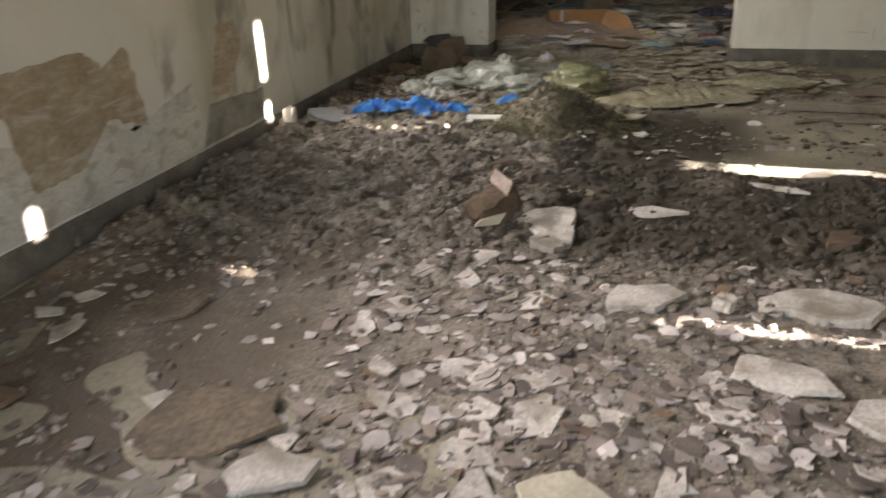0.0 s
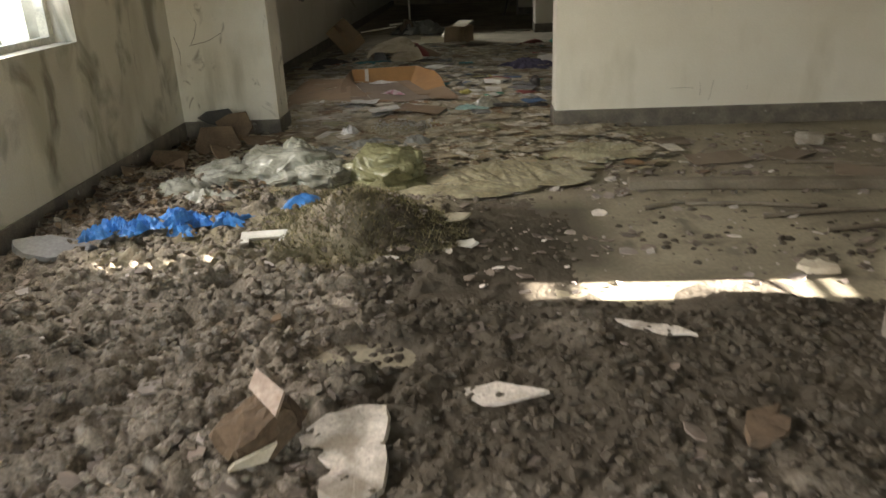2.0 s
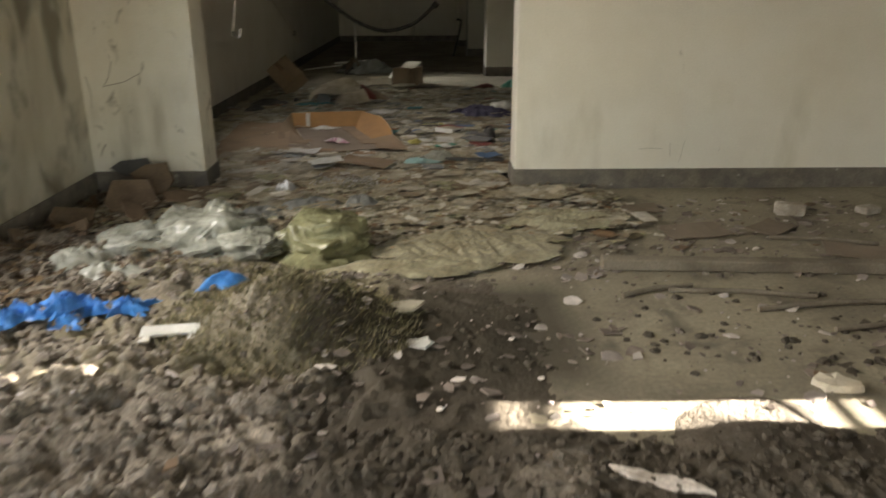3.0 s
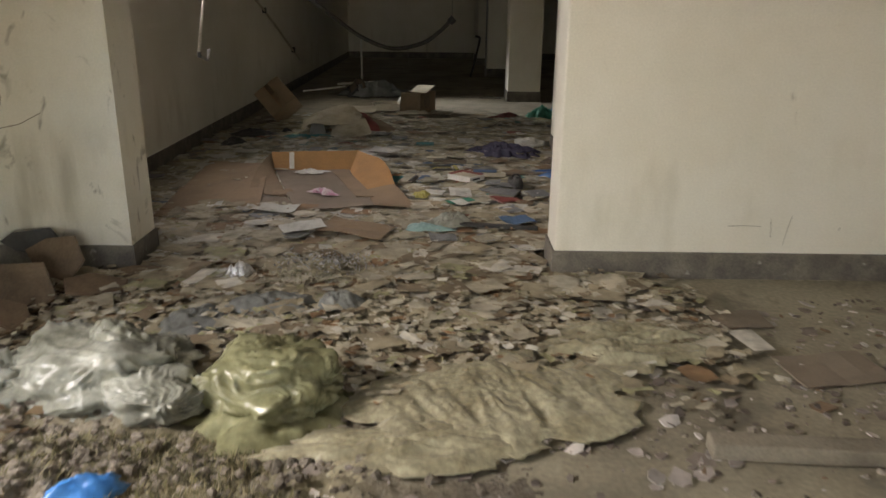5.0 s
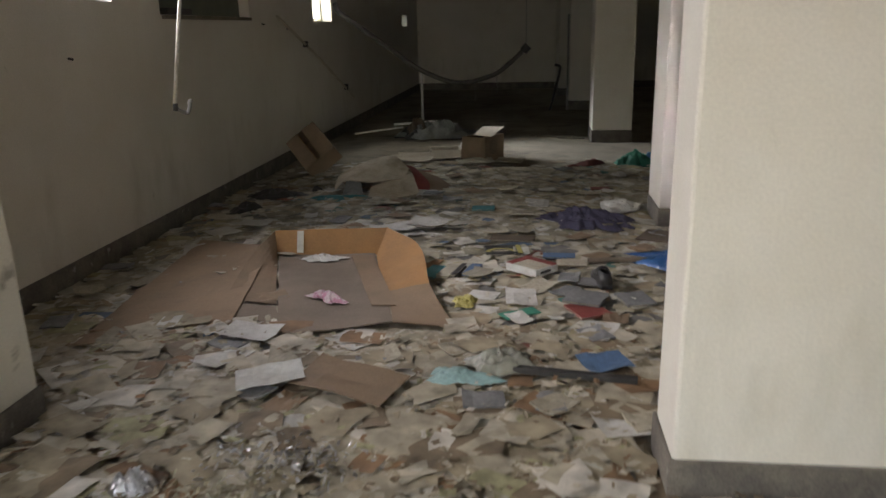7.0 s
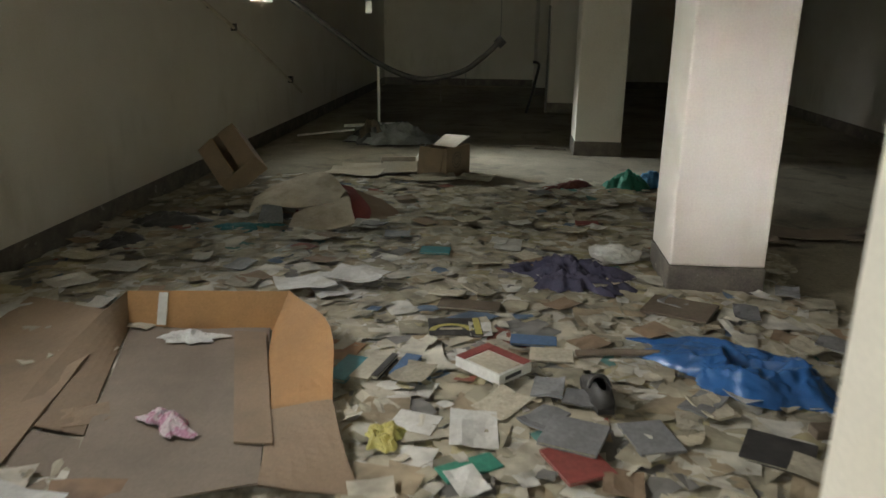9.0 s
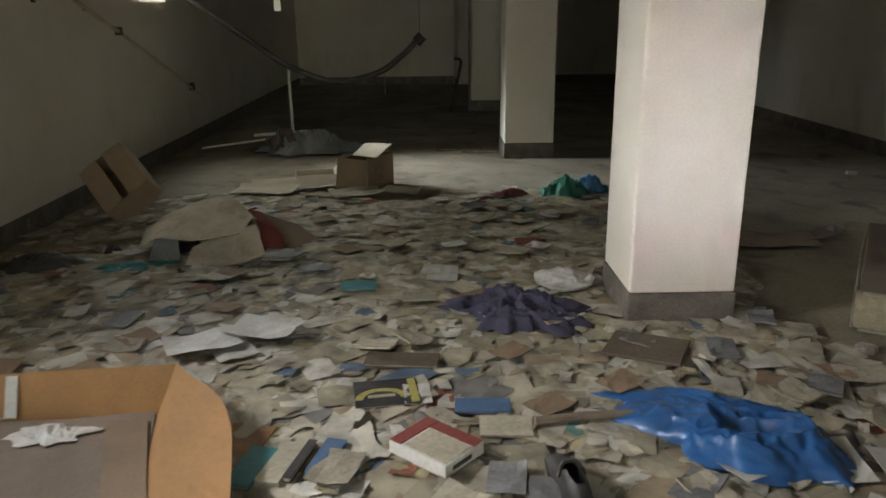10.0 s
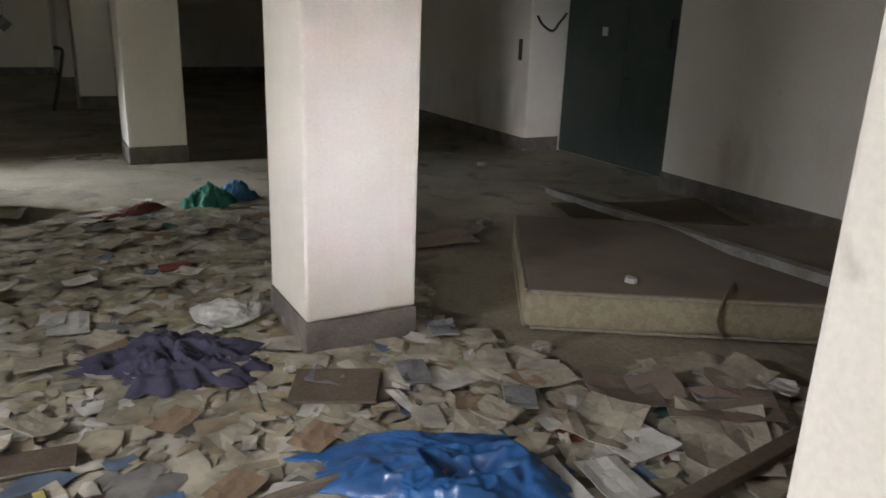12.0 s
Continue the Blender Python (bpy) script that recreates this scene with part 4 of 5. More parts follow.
# fibrous tufts on the mound
FIBRE = palette("dry_fibre", [((0.24, 0.205, 0.115), 3), ((0.15, 0.135, 0.06), 3.5), ((0.32, 0.28, 0.18), 2), ((0.09, 0.08, 0.045), 2)], 0.9, 0.0)
v, f = [], []
for k in range(17000):
    a, q = rng.uniform(0, 6.283), math.sqrt(rng.random()) * 1.15
    x, y = 1.85 + 0.5 * q * math.cos(a), -2.5 + 0.45 * q * math.sin(a)
    if k % 4 == 0:
        x, y = 1.5 + 0.4 * q * math.cos(a), -1.85 + 0.17 * q * math.sin(a)
    z, t, l = dirt_height(x, y), rng.uniform(0, 6.283), rng.uniform(0.012, 0.05)
    n0, w = len(v), rng.uniform(0.002, 0.005)
    lean = rng.uniform(0.4, 1.3)
    v += [(x - w * math.sin(t), y + w * math.cos(t), z - 0.003), (x + w * math.sin(t), y - w * math.cos(t), z - 0.003), (x + l * lean * math.cos(t), y + l * lean * math.sin(t), z + l * 0.55)]
    f.append((n0, n0 + 1, n0 + 2))
stuff("fibre_tufts", v, f, FIBRE, "dry fibrous tufts covering the dirt mound", "fibre")

# scraps of white and blue plastic, boards in the corner
u = bmesh.new()
add_box(u, -0.12, 0.12, -0.02, 0.045, 0, 0.014, 0.003)
add_box(u, -0.12, -0.075, -0.06, -0.021, 0, 0.014, 0.003)
add_box(u, 0.075, 0.12, -0.06, -0.021, 0, 0.014, 0.003)
solid("plastic_bracket", u, WHITE, "broken white plastic bracket on the dirt", "bracket", pose(1.4, -2.66, lay(1.4, -2.66, 0.03), 12, 0, 8))


def blue_strip(x, y, rz, length, seed):
    r = random.Random(seed)
    bag = thing("blue_bag", "torn bright blue plastic bag on dirt", "plastic bag", pose(x, y, lay(x, y, 0.03), 0, 0, rz), "blue bag pieces")
    for k in range(8):
        part("shred", crumple_bm(length * r.uniform(0.16, 0.36), 0.034 * r.uniform(0.5, 1.3), 0.045, seed + k, 7, 22, 2, 18, 1.1, 0.7), BLUE_BAG, bag)
        bag.children[-1].matrix_basis = pose(r.uniform(-0.5, 0.5) * length, r.uniform(-0.11, 0.11), 0, 0, 0, r.uniform(-75, 75))
    return bag


blue_strip(1.02, -2.42, 20, 0.34, 3)
blue_strip(0.8, -2.52, 15, 0.3, 13)
blue_strip(0.58, -2.6, 30, 0.24, 23)
solid("blue_scrap", crumple_bm(0.13, 0.06, 0.06, 21, 8, 24, 2, 10, 0.5, 0.4), BLUE_BAG, "crumpled blue plastic scrap on the dirt mound", "plastic bag",
      pose(1.45, -2.05, lay(1.45, -2.05, 0.01), 0, 0, 30), smooth=True)

bagw = thing("white_bag", "cloudy white plastic bag stuffed with rubbish", "plastic bag", pose(1.2, -1.3, 0.01))
part("body", plastic_bag_bm(0.34, 0.3, 0.17, 2.2, (0.3, -0.5, 0.8), 7), BAG_WHITE, bagw, smooth=True)
part("neck", plastic_bag_bm(0.1, 0.07, 0.15, 5.2, (0.1, 0.1, 1.0), 8, 5), BAG_WHITE, bagw, smooth=True)
bagw.children[-1].matrix_basis = pose(0.1, 0.02, 0.1, 10, -22, 20)
part("slack_end", plastic_bag_bm(0.24, 0.2, 0.12, 8.4, (-0.6, -0.6, 0.4), 10, 6), BAG_WHITE, bagw, smooth=True)
bagw.children[-1].matrix_basis = pose(-0.36, -0.14, 0, 0, 0, 25)
part("slack_side", plastic_bag_bm(0.2, 0.17, 0.12, 3.4, (0.5, -0.7, 0.4), 10, 6), BAG_WHITE, bagw, smooth=True)
bagw.children[-1].matrix_basis = pose(0.27, -0.16, 0, 0, 0, -15)
bagg = thing("green_bag", "yellow-green plastic bag full of rubbish", "plastic bag", pose(1.87, -1.4, 0.01))
part("body", plastic_bag_bm(0.25, 0.24, 0.17, 14.7, (-0.5, -0.4, 0.75), 8), BAG_GREEN, bagg, smooth=True)
part("skirt", crumple_bm(0.27, 0.26, 0.05, 15.1, 14, 44, 4, 9, 1.0, 0.35), BAG_GREEN, bagg, "slack clear hem", True)
bagg.children[-1].matrix_basis = pose(0.0, -0.07, 0)
solid("white_film", crumple_bm(0.22, 0.09, 0.07, 6.1, 10, 36, 2, 12, 0.8, 0.5), BAG_WHITE, "torn strip of cloudy white plastic", "plastic film", pose(0.62, -1.72, lay(0.62, -1.72), 0, 0, 35), "white film strips", True)
solid("white_film", crumple_bm(0.2, 0.07, 0.06, 7.1, 10, 36, 2, 12, 0.8, 0.5), BAG_WHITE, "torn strip of cloudy white plastic", "plastic film", pose(0.85, -1.9, lay(0.85, -1.9), 0, 0, 10), "white film strips", True)
solid("grey_plate", slab_bm(random.Random(8), 0.2, 0.1, 0.03, 9, 0.12), GREY, "dull grey plate half buried beside the wall", "plate", pose(0.33, -2.75, lay(0.33, -2.75, 0.02), 12, 10, 20))
solid("stone", slab_bm(random.Random(9), 0.05, 0.05, 0.09, 7, 0.15, 0.1), PLASTER, "pale stone standing beside the wall", "stone", pose(0.12, -2.98, lay(0.12, -2.98)))
solid("film_sheet", crumple_bm(0.4, 0.58, 0.02, 3.3, 34, 90, 5, 8, 1.4, 0.4, along=0.3), FILM, "dirty clear plastic sheet spread on the floor", "plastic film", pose(2.7, -1.38, 0.022, 0, 0, -62), "dirty sheets", True)
solid("film_sheet", crumple_bm(0.34, 0.26, 0.028, 9.3, 24, 64, 4, 10, 1.9, 0.3, along=0.25), FILM, "dirty clear plastic sheet spread on the floor", "plastic film", pose(3.3, -0.92, 0.024, 0, 0, 10), "dirty sheets", True)
solid("film_sheet", crumple_bm(0.4, 0.14, 0.025, 19.3, 18, 56, 3, 10, 1.6, 0.4, along=0.3), FILM, "dirty clear plastic sheet spread on the floor", "plastic film", pose(2.35, -1.72, 0.02, 0, 0, 8), "dirty sheets", True)
for x, y, rx, ry, rz, s in ((1.66, -0.52, 0.24, 0.15, 10, 1.5), (1.34, -0.72, 0.2, 0.13, 70, 2.5), (2.0, -0.5, 0.14, 0.1, 0, 3.5)):
    solid("grey_film", crumple_bm(rx, ry, 0.055, s, 12, 40, 2, 9, 0.6, 0.35), BAG_GREY, "crumpled grey plastic film among scraps", "plastic film", pose(x, y, 0.02, 0, 0, rz), "grey films", True)
solid("foil", crumple_bm(0.085, 0.06, 0.06, 6.6, 10, 26, 2, 22, 0.8, 0.3), FOIL, "crumpled shiny foil wrapper on scraps", "foil", pose(1.42, -0.12, 0.03))

for k, (x, y, z, w, d, rx, ry, rz, mat) in enumerate(((0.2, -0.85, 0.05, 0.3, 0.28, 20, 5, 30, CARD_DARK), (0.3, -1.15, 0.05, 0.4, 0.2, 25, -8, -35, CARD_DARK), (0.45, -0.5, 0.1, 0.34, 0.3, 50, 0, 15, CARD_DARK),
                                                     (0.5, -0.2, 0.16, 0.3, 0.24, 66, 0, -6, CARD_DARK), (0.33, -0.1, 0.2, 0.26, 0.16, 72, 0, 8, BLACK), (0.75, -0.35, 0.05, 0.34, 0.26, 8, 4, 50, CARD_DARK),
                                                     (0.9, -0.1, 0.03, 0.3, 0.2, 4, 2, 10, CARD_DARK), (0.28, -1.5, 0.04, 0.3, 0.14, 12, 0, 60, CARD_DARK), (0.55, -0.75, 0.06, 0.26, 0.2, 30, 10, 70, CARD_DARK), (0.12, -1.3, 0.06, 0.24, 0.16, 40, 10, 80, CARD_DARK), (0.62, -1.1, 0.03, 0.3, 0.12, 10, 5, 20, CARD_DARK))):
    solid("cardboard_scrap", slab_bm(random.Random(k + 70), w * 0.52, d * 0.52, 0.008, 6, 0.28), mat, "torn dark brown cardboard heaped in the wall corner" if mat is CARD_DARK else "black board leaning on the wall corner",
          "cardboard", pose(x, y, z, rx, ry, rz), "corner cardboard")

v, f = [], []
for k in range(1500):
    x, y = rng.uniform(0.03, 1.15), rng.uniform(-2.5, -0.03)
    if rng.random() > 1 - 0.7 * smooth01(0.5, 1.1, x):
        continue
    chip(rng, rng.uniform(0.012, 0.05), rng.uniform(0.01, 0.03), 0.003, v, f, x, y, max(0.0, dirt_height(x, y)) + rng.uniform(0.004, 0.03), 0.5)
stuff("brown_scraps", v, f, LEAVES, "rotten brown cardboard scraps beside the wall", "scraps")
beam = solid("timber_batten", box_bm(-0.85, 0.85, -0.045, 0.045, 0, 0.06, 0.008), WOOD, "long grey timber batten lying on the floor", "timber", pose(4.24, -1.76, 0.004, 0, 0, -4))
solid("white_block", box_bm(-0.09, 0.09, -0.05, 0.05, 0, 0.08, 0.014), PLASTER, "small white plaster block on the bare floor", "block", pose(4.86, -0.72, 0.0, 0, 0, -12))
solid("white_block", box_bm(-0.07, 0.07, -0.05, 0.05, 0, 0.05, 0.014), PLASTER, "small white plaster block on the bare floor", "block", pose(5.4, -0.7, 0.0, 0, 0, 20))
for k, (x, y, l, rz) in enumerate(((4.0, -2.1, 0.7, -8), (4.4, -2.25, 0.8, 6), (3.6, -2.05, 0.4, 18), (4.8, -1.3, 0.6, -14), (4.5, -2.5, 0.5, 4))):
    solid("wood_splinter", tube_bm([(-l / 2, 0, 0.012), (0, 0.02, 0.018), (l / 2, 0, 0.012)], 0.013, 6), WOOD, "thin dark wood splinter on the floor", "stick", pose(x, y, 0, 0, 0, rz), "splinters")
for k, (x, y, w, d, rz) in enumerate(((4.1, -1.1, 0.4, 0.25, 10), (4.9, -1.5, 0.35, 0.25, -20), (4.6, -1.05, 0.3, 0.2, 40), (3.9, -0.6, 0.26, 0.18, 5))):
    solid("flat_board", sheet_bm(w, d, k + 0.4, 0.012, 0.005), CARD_GREY, "flat muddy board scrap on the floor", "board", pose(x, y, 0.004, 0, 0, rz), "muddy boards")

# cracks in the paint of the stub wall and the partition
for k, pts in enumerate(([(0.16, 0.78), (0.2, 0.84), (0.23, 0.94), (0.21, 0.99)], [(0.15, 0.77), (0.3, 0.8), (0.42, 0.86)], [(0.05, 0.62), (0.06, 0.72), (0.03, 0.84)])):
    solid("wall_crack", tube_bm([(x, -0.0005, z) for x, z in pts], 0.002, 5), BROWN, "dark crack in the cream wall paint", "crack", group="wall cracks")
for x0, x1, z0, z1 in ((4.02, 4.2, 0.3, 0.3), (4.33, 4.36, 0.2, 0.36), (4.26, 4.25, 0.24, 0.34), (4.62, 4.63, 0.28, 0.3)):
    solid("wall_scratch", tube_bm([(x0, -0.0005, z0), ((x0 + x1) / 2, -0.0005, (z0 + z1) / 2 + 0.004), (x1, -0.0005, z1)], 0.0012, 5), WOOD, "thin dark scratch on the cream wall", "scratch", group="wall scratches")

# ---- back room: scattered paper ----
def litter(rng, n, place, size, depth, curl, verts, faces):
    """Loose sheets and scraps, each a bent grid of four faces, added to the lists."""
    for _ in range(n):
        x, y = place(rng)
        if x is None:
            continue
        w, d = size(rng)
        lean = 0.045 if max(w, d) > 0.09 else 0.075
        a, b, g = rng.uniform(-lean, lean), rng.uniform(-lean, lean), rng.uniform(0, 6.28)
        turn = Euler((a, b, g)).to_matrix()
        z = 0.006 + depth(x, y) * rng.random() + 0.6 * (abs(a) * d + abs(b) * w) * 0.5
        lift = [rng.uniform(-0.3, 1) * curl * max(w, d) for _ in range(9)]
        jag = 0.12 if rng.random() < 0.6 else 0.3
        n0 = len(verts)
        for i in range(3):
            for j in range(3):
                p = turn @ Vector(((i - 1) * w / 2 * (1 + rng.uniform(-jag, jag)), (j - 1) * d / 2 * (1 + rng.uniform(-jag, jag)), 0))
                verts.append((x + p.x, y + p.y, max(0.004, z + p.z + lift[3 * i + j])))
        for i in range(2):
            for j in range(2):
                q = n0 + 3 * i + j
                faces.append((q, q + 3, q + 4, q + 1))


def blocked(x, y):
    return (3.55 < x < 4.1 and 3.27 < y < 3.82) or (3.05 < x and -0.04 < y < 0.4) or (x < 0.86 and -0.04 < y < 0.36) or (3.54 < x < 4.1 and 0.3 < y < 1.15) \
        or (1.15 < y < 2.6 and 1.14 + (2.5 - y) * 0.3 < x < 1.8 + (2.6 - y) * 0.36)


def on_mattress(x, y):
    u, w = (x - 4.51) * 0.85 - (y - 3.1) * 0.52, (x - 4.51) * 0.52 + (y - 3.1) * 0.85
    return -0.1 < u < 2.1 and -0.1 < w < 1.45


def paper_place(r):
    x, y = r.uniform(0.05, 5.2), r.uniform(0.1, 6.3)
    keep = 1 - smooth01(5.2, 6.2, y + 0.5 * noise.noise(Vector((x, y, 2))))
    keep *= 1 - smooth01(4.0, 4.5, x + 0.3 * noise.noise(Vector((x * 2, y * 2, 7)))) * smooth01(2.1, 2.9, y)
    keep *= 1 - 0.8 * smooth01(1.0, 0.4, x) * smooth01(3.8, 4.8, y)
    keep *= 1 - smooth01(3.9, 4.3, x) * smooth01(3.4, 3.9, y)
    if r.random() > keep or blocked(x, y) or on_mattress(x, y):
        return None, None
    return x, y


def scrap_place(r):
    x, y = r.uniform(0.4, 3.9), r.uniform(-1.5, 1.3)
    keep = smooth01(-1.6, -0.7, y + 0.4 * noise.noise(Vector((x * 1.5, y * 1.5, 3))))
    keep *= 1 - smooth01(3.1, 3.9, x + 0.4 * noise.noise(Vector((x * 2, y * 2, 8)))) * smooth01(0.3, 0.0, y)
    keep *= 1 - 0.75 * smooth01(1.0, 0.5, x) * smooth01(0.2, -0.2, y)
    if r.random() > keep or blocked(x, y):
        return None, None
    return x, y


def mat_depth(x, y):
    """Thickness of the trodden paper mass over the floor."""
    p = Vector((x, y, 0.0))
    w = 0.35 * noise.noise(p * 1.4)
    a = smooth01(-1.15, -0.5, y + w) * (1 - smooth01(5.3, 6.0, y + w)) * smooth01(0.05, 0.35, x + 0.3 * w)
    a *= 1 - smooth01(3.1, 3.7, x + w) * smooth01(0.1, -0.1, y)
    a *= 1 - smooth01(4.0, 4.5, x + w) * smooth01(2.0, 2.7, y)
    a *= 1 - smooth01(0.9, 0.5, x) * smooth01(3.9, 4.6, y)
    lumps = 0.5 + noise.noise(p * 7) * 0.5 + noise.noise(p * 19) * 0.4
    return a * (0.004 + 0.012 * max(0.0, lumps)) - 0.006 * (1 - a)


MATTED = material("matted_trodden_paper", (0.42, 0.38, 0.29), 0.9, dark=(0.2, 0.17, 0.12), scale=9, mix=0.8, grain=35, grain_amt=0.3, bump=0.7, bump_scale=28, spec=0.2)
overlay(MATTED, (0.56, 0.53, 0.45), 16, 0.55, 0.62, 0.7)
v, f = [], []
NX, NY = 150, 250
for j in range(NY + 1):
    for i in range(NX + 1):
        x, y = 0.02 + 4.78 * i / NX, -1.3 + 7.4 * j / NY
        v.append((x, y, mat_depth(x, y)))
f = [(j * (NX + 1) + i, j * (NX + 1) + i + 1, (j + 1) * (NX + 1) + i + 1, (j + 1) * (NX + 1) + i) for j in range(NY) for i in range(NX)]
stuff("matted_paper", v, f, MATTED, "matted mass of trodden paper on the floor", "paper litter")

rng = random.Random(21)
v, f = [], []
litter(rng, 8000, paper_place, lambda r: (r.uniform(0.05, 0.17), r.uniform(0.07, 0.21)), lambda x, y: 0.022, 0.05, v, f)
litter(rng, 4200, paper_place, lambda r: (r.uniform(0.02, 0.08), r.uniform(0.03, 0.1)), lambda x, y: 0.03, 0.1, v, f)
stuff("paper_litter", v, f, PAPERS, "thick litter of trodden loose papers on the floor", "paper litter")
v, f = [], []
litter(rng, 9500, scrap_place, lambda r: (r.uniform(0.015, 0.06), r.uniform(0.02, 0.075)), lambda x, y: 0.04, 0.1, v, f)
litter(rng, 420, scrap_place, lambda r: (r.uniform(0.07, 0.18), r.uniform(0.1, 0.22)), lambda x, y: 0.04, 0.05, v, f)
litter(rng, 1100, lambda r: (lambda p: p if p[0] is not None and p[1] > -0.35 else (None, None))(scrap_place(r)), lambda r: (r.uniform(0.08, 0.2), r.uniform(0.1, 0.24)), lambda x, y: 0.045, 0.025, v, f)
litter(random.Random(77), 3500, scrap_place, lambda r: (r.uniform(0.008, 0.03), r.uniform(0.01, 0.045)), lambda x, y: 0.06, 0.12, v, f)
stuff("scrap_litter", v, f, SCRAPS, "trodden damp paper scraps and bits on the floor", "paper litter")

SHEETS = (("loose_paper", WHITE, 0.21, 0.29, "creased white sheet of paper on the litter", "paper"), ("loose_paper", CREAM, 0.18, 0.25, "yellowed loose sheet of paper on the litter", "paper"),
          ("booklet", CREAM, 0.15, 0.21, "faded cream booklet lying on the litter", "booklet"), ("booklet", GREY, 0.15, 0.21, "dull grey booklet lying on the litter", "booklet"),
          ("card_scrap", CARD, 0.2, 0.16, "torn brown card scrap on the litter", "cardboard"), ("loose_paper", WHITE, 0.13, 0.18, "small white paper scrap on the litter", "paper"))
masters = []
for k, (nm, mat, w, d, label, cat) in enumerate(SHEETS):
    thick = 0.008 if nm == "booklet" else 0.0016
    w, d = w * 0.78, d * 0.78
    masters.append(solid(nm, sheet_bm(w, d, k * 2.3, 0.012, thick, 5), mat, label, cat, group=nm + "s"))
count = 0
while count < 180:
    x, y = paper_place(rng)
    if x is None or y > 5.6:
        continue
    m = pose(x, y, 0.028 + rng.uniform(0, 0.015), rng.uniform(-4, 4), rng.uniform(-4, 4), rng.uniform(0, 360))
    k = masters[count % 6]
    if count < 6:
        k.matrix_basis = m
    else:
        copy_thing(k, m)
    count += 1

# opened carton used as a bed, with its flaps
tray = thing("opened_carton", "large opened cardboard carton lying flat on papers", "carton")
Z = 0.055
BL, BR, FR, FL = (1.08, 2.52, Z), (1.7, 2.57, Z), (2.02, 1.42, Z), (1.5, 1.2, Z)
part("base", quad_sheet_bm([FL, FR, BR, BL], 0.007, 12, 0.01, 1.0), CARD_GREY, tray, "dusty grey-brown base panel")
part("overlap", quad_sheet_bm([(1.87, 1.62, Z + 0.012), (2.0, 1.62, Z + 0.012), (1.7, 2.5, Z + 0.012), (1.56, 2.5, Z + 0.012)], 0.006, 6, 0.004, 3.0), CARD, tray)
part("back_wall", quad_sheet_bm([(1.06, 2.52, Z), (1.72, 2.57, Z), (1.77, 2.64, 0.215), (1.04, 2.6, 0.2)], 0.007, 10, 0.012, 2.0), CARD_IN, tray, "orange-brown standing end wall")
part("tape", quad_sheet_bm([(1.2, 2.522, Z + 0.02), (1.24, 2.523, Z + 0.02), (1.23, 2.598, 0.2), (1.19, 2.596, 0.2)], 0.009, 4, 0.002), WHITE, tray, "strip of clear tape")


def twist_wall(inner, outer, seed, n=14, t=0.007):
    """A carton side that stands at one end and lies flat at the other."""
    bm = bmesh.new()
    a, b = smooth_line(inner, 6), smooth_line(outer, 6)
    m = 6
    vs = {}
    for s in (0, 1):
        for i, (p, q) in enumerate(zip(a, b)):
            for j in range(m + 1):
                w = p.lerp(q, j / m)
                w.z += s * t + 0.008 * noise.noise(Vector((w.x * 6, w.y * 6, seed)))
                vs[s, i, j] = bm.verts.new(w)
    k = len(a) - 1
    for i in range(k):
        for j in range(m):
            bm.faces.new((vs[1, i, j], vs[1, i + 1, j], vs[1, i + 1, j + 1], vs[1, i, j + 1]))
            bm.faces.new((vs[0, i, j], vs[0, i, j + 1], vs[0, i + 1, j + 1], vs[0, i + 1, j]))
        for j in (0, m):
            bm.faces.new((vs[0, i, j], vs[0, i + 1, j], vs[1, i + 1, j], vs[1, i, j]))
    return bm


part("side_wall", twist_wall([(1.71, 2.57, Z), (1.8, 2.2, Z), (1.9, 1.85, Z)], [(1.77, 2.64, 0.215), (2.02, 2.36, 0.17), (2.14, 1.88, 0.1)], 4), CARD_IN, tray, "orange-brown side wall, half standing")
part("side_flap", twist_wall([(1.9, 1.84, Z + 0.004), (1.97, 1.62, Z), (2.02, 1.4, Z)], [(2.14, 1.87, 0.1), (2.24, 1.6, 0.07), (2.33, 1.4, 0.05)], 5), CARD, tray)
part("side_wall", twist_wall([(1.07, 2.52, Z), (1.2, 2.1, Z), (1.36, 1.62, Z)], [(1.04, 2.6, 0.2), (0.99, 2.2, 0.11), (1.06, 1.66, 0.07)], 6), CARD, tray, "brown side wall leaning outwards")
part("side_flap", quad_sheet_bm([(1.07, 1.64, 0.07), (1.36, 1.6, Z + 0.006), (1.45, 1.4, Z), (1.16, 1.38, 0.05)], 0.006, 6, 0.006), CARD_GREY, tray)
tray.matrix_basis = pose(-0.02, -0.08, -0.022)
solid("cardboard_sheet", quad_sheet_bm([(0.56, 0.94, 0.045), (1.2, 1.25, 0.035), (1.0, 2.5, 0.075), (0.42, 2.7, 0.045)], 0.007, 12, 0.018, 8.0), CARD, "large flat brown cardboard sheet beside the carton", "cardboard")
solid("pink_cloth", crumple_bm(0.12, 0.06, 0.03, 3.9, 10, 34, 2, 16, 0.8, 0.6), PINK, "crumpled pink and white rag on the carton", "rag", pose(1.58, 1.64, Z - 0.006, 0, 0, -35))
tissue = solid("white_tissue", crumple_bm(0.13, 0.06, 0.02, 1.9, 12, 40, 2, 14, 1.2, 0.4), WHITE, "white torn tissue inside the carton", "tissue", pose(1.38, 2.33, Z - 0.006, 0, 0, 5))
solid("kraft_paper", sheet_bm(0.42, 0.26, 4.4, 0.02, 0.003), CARD, "torn brown kraft sheet on scraps", "paper", pose(1.95, 0.62, 0.06, 2, 3, -18))
solid("white_sheet", sheet_bm(0.27, 0.19, 5.4, 0.02, 0.002), WHITE, "pale torn sheet on scraps", "paper", pose(1.62, 0.62, 0.065, 2, -3, 22))
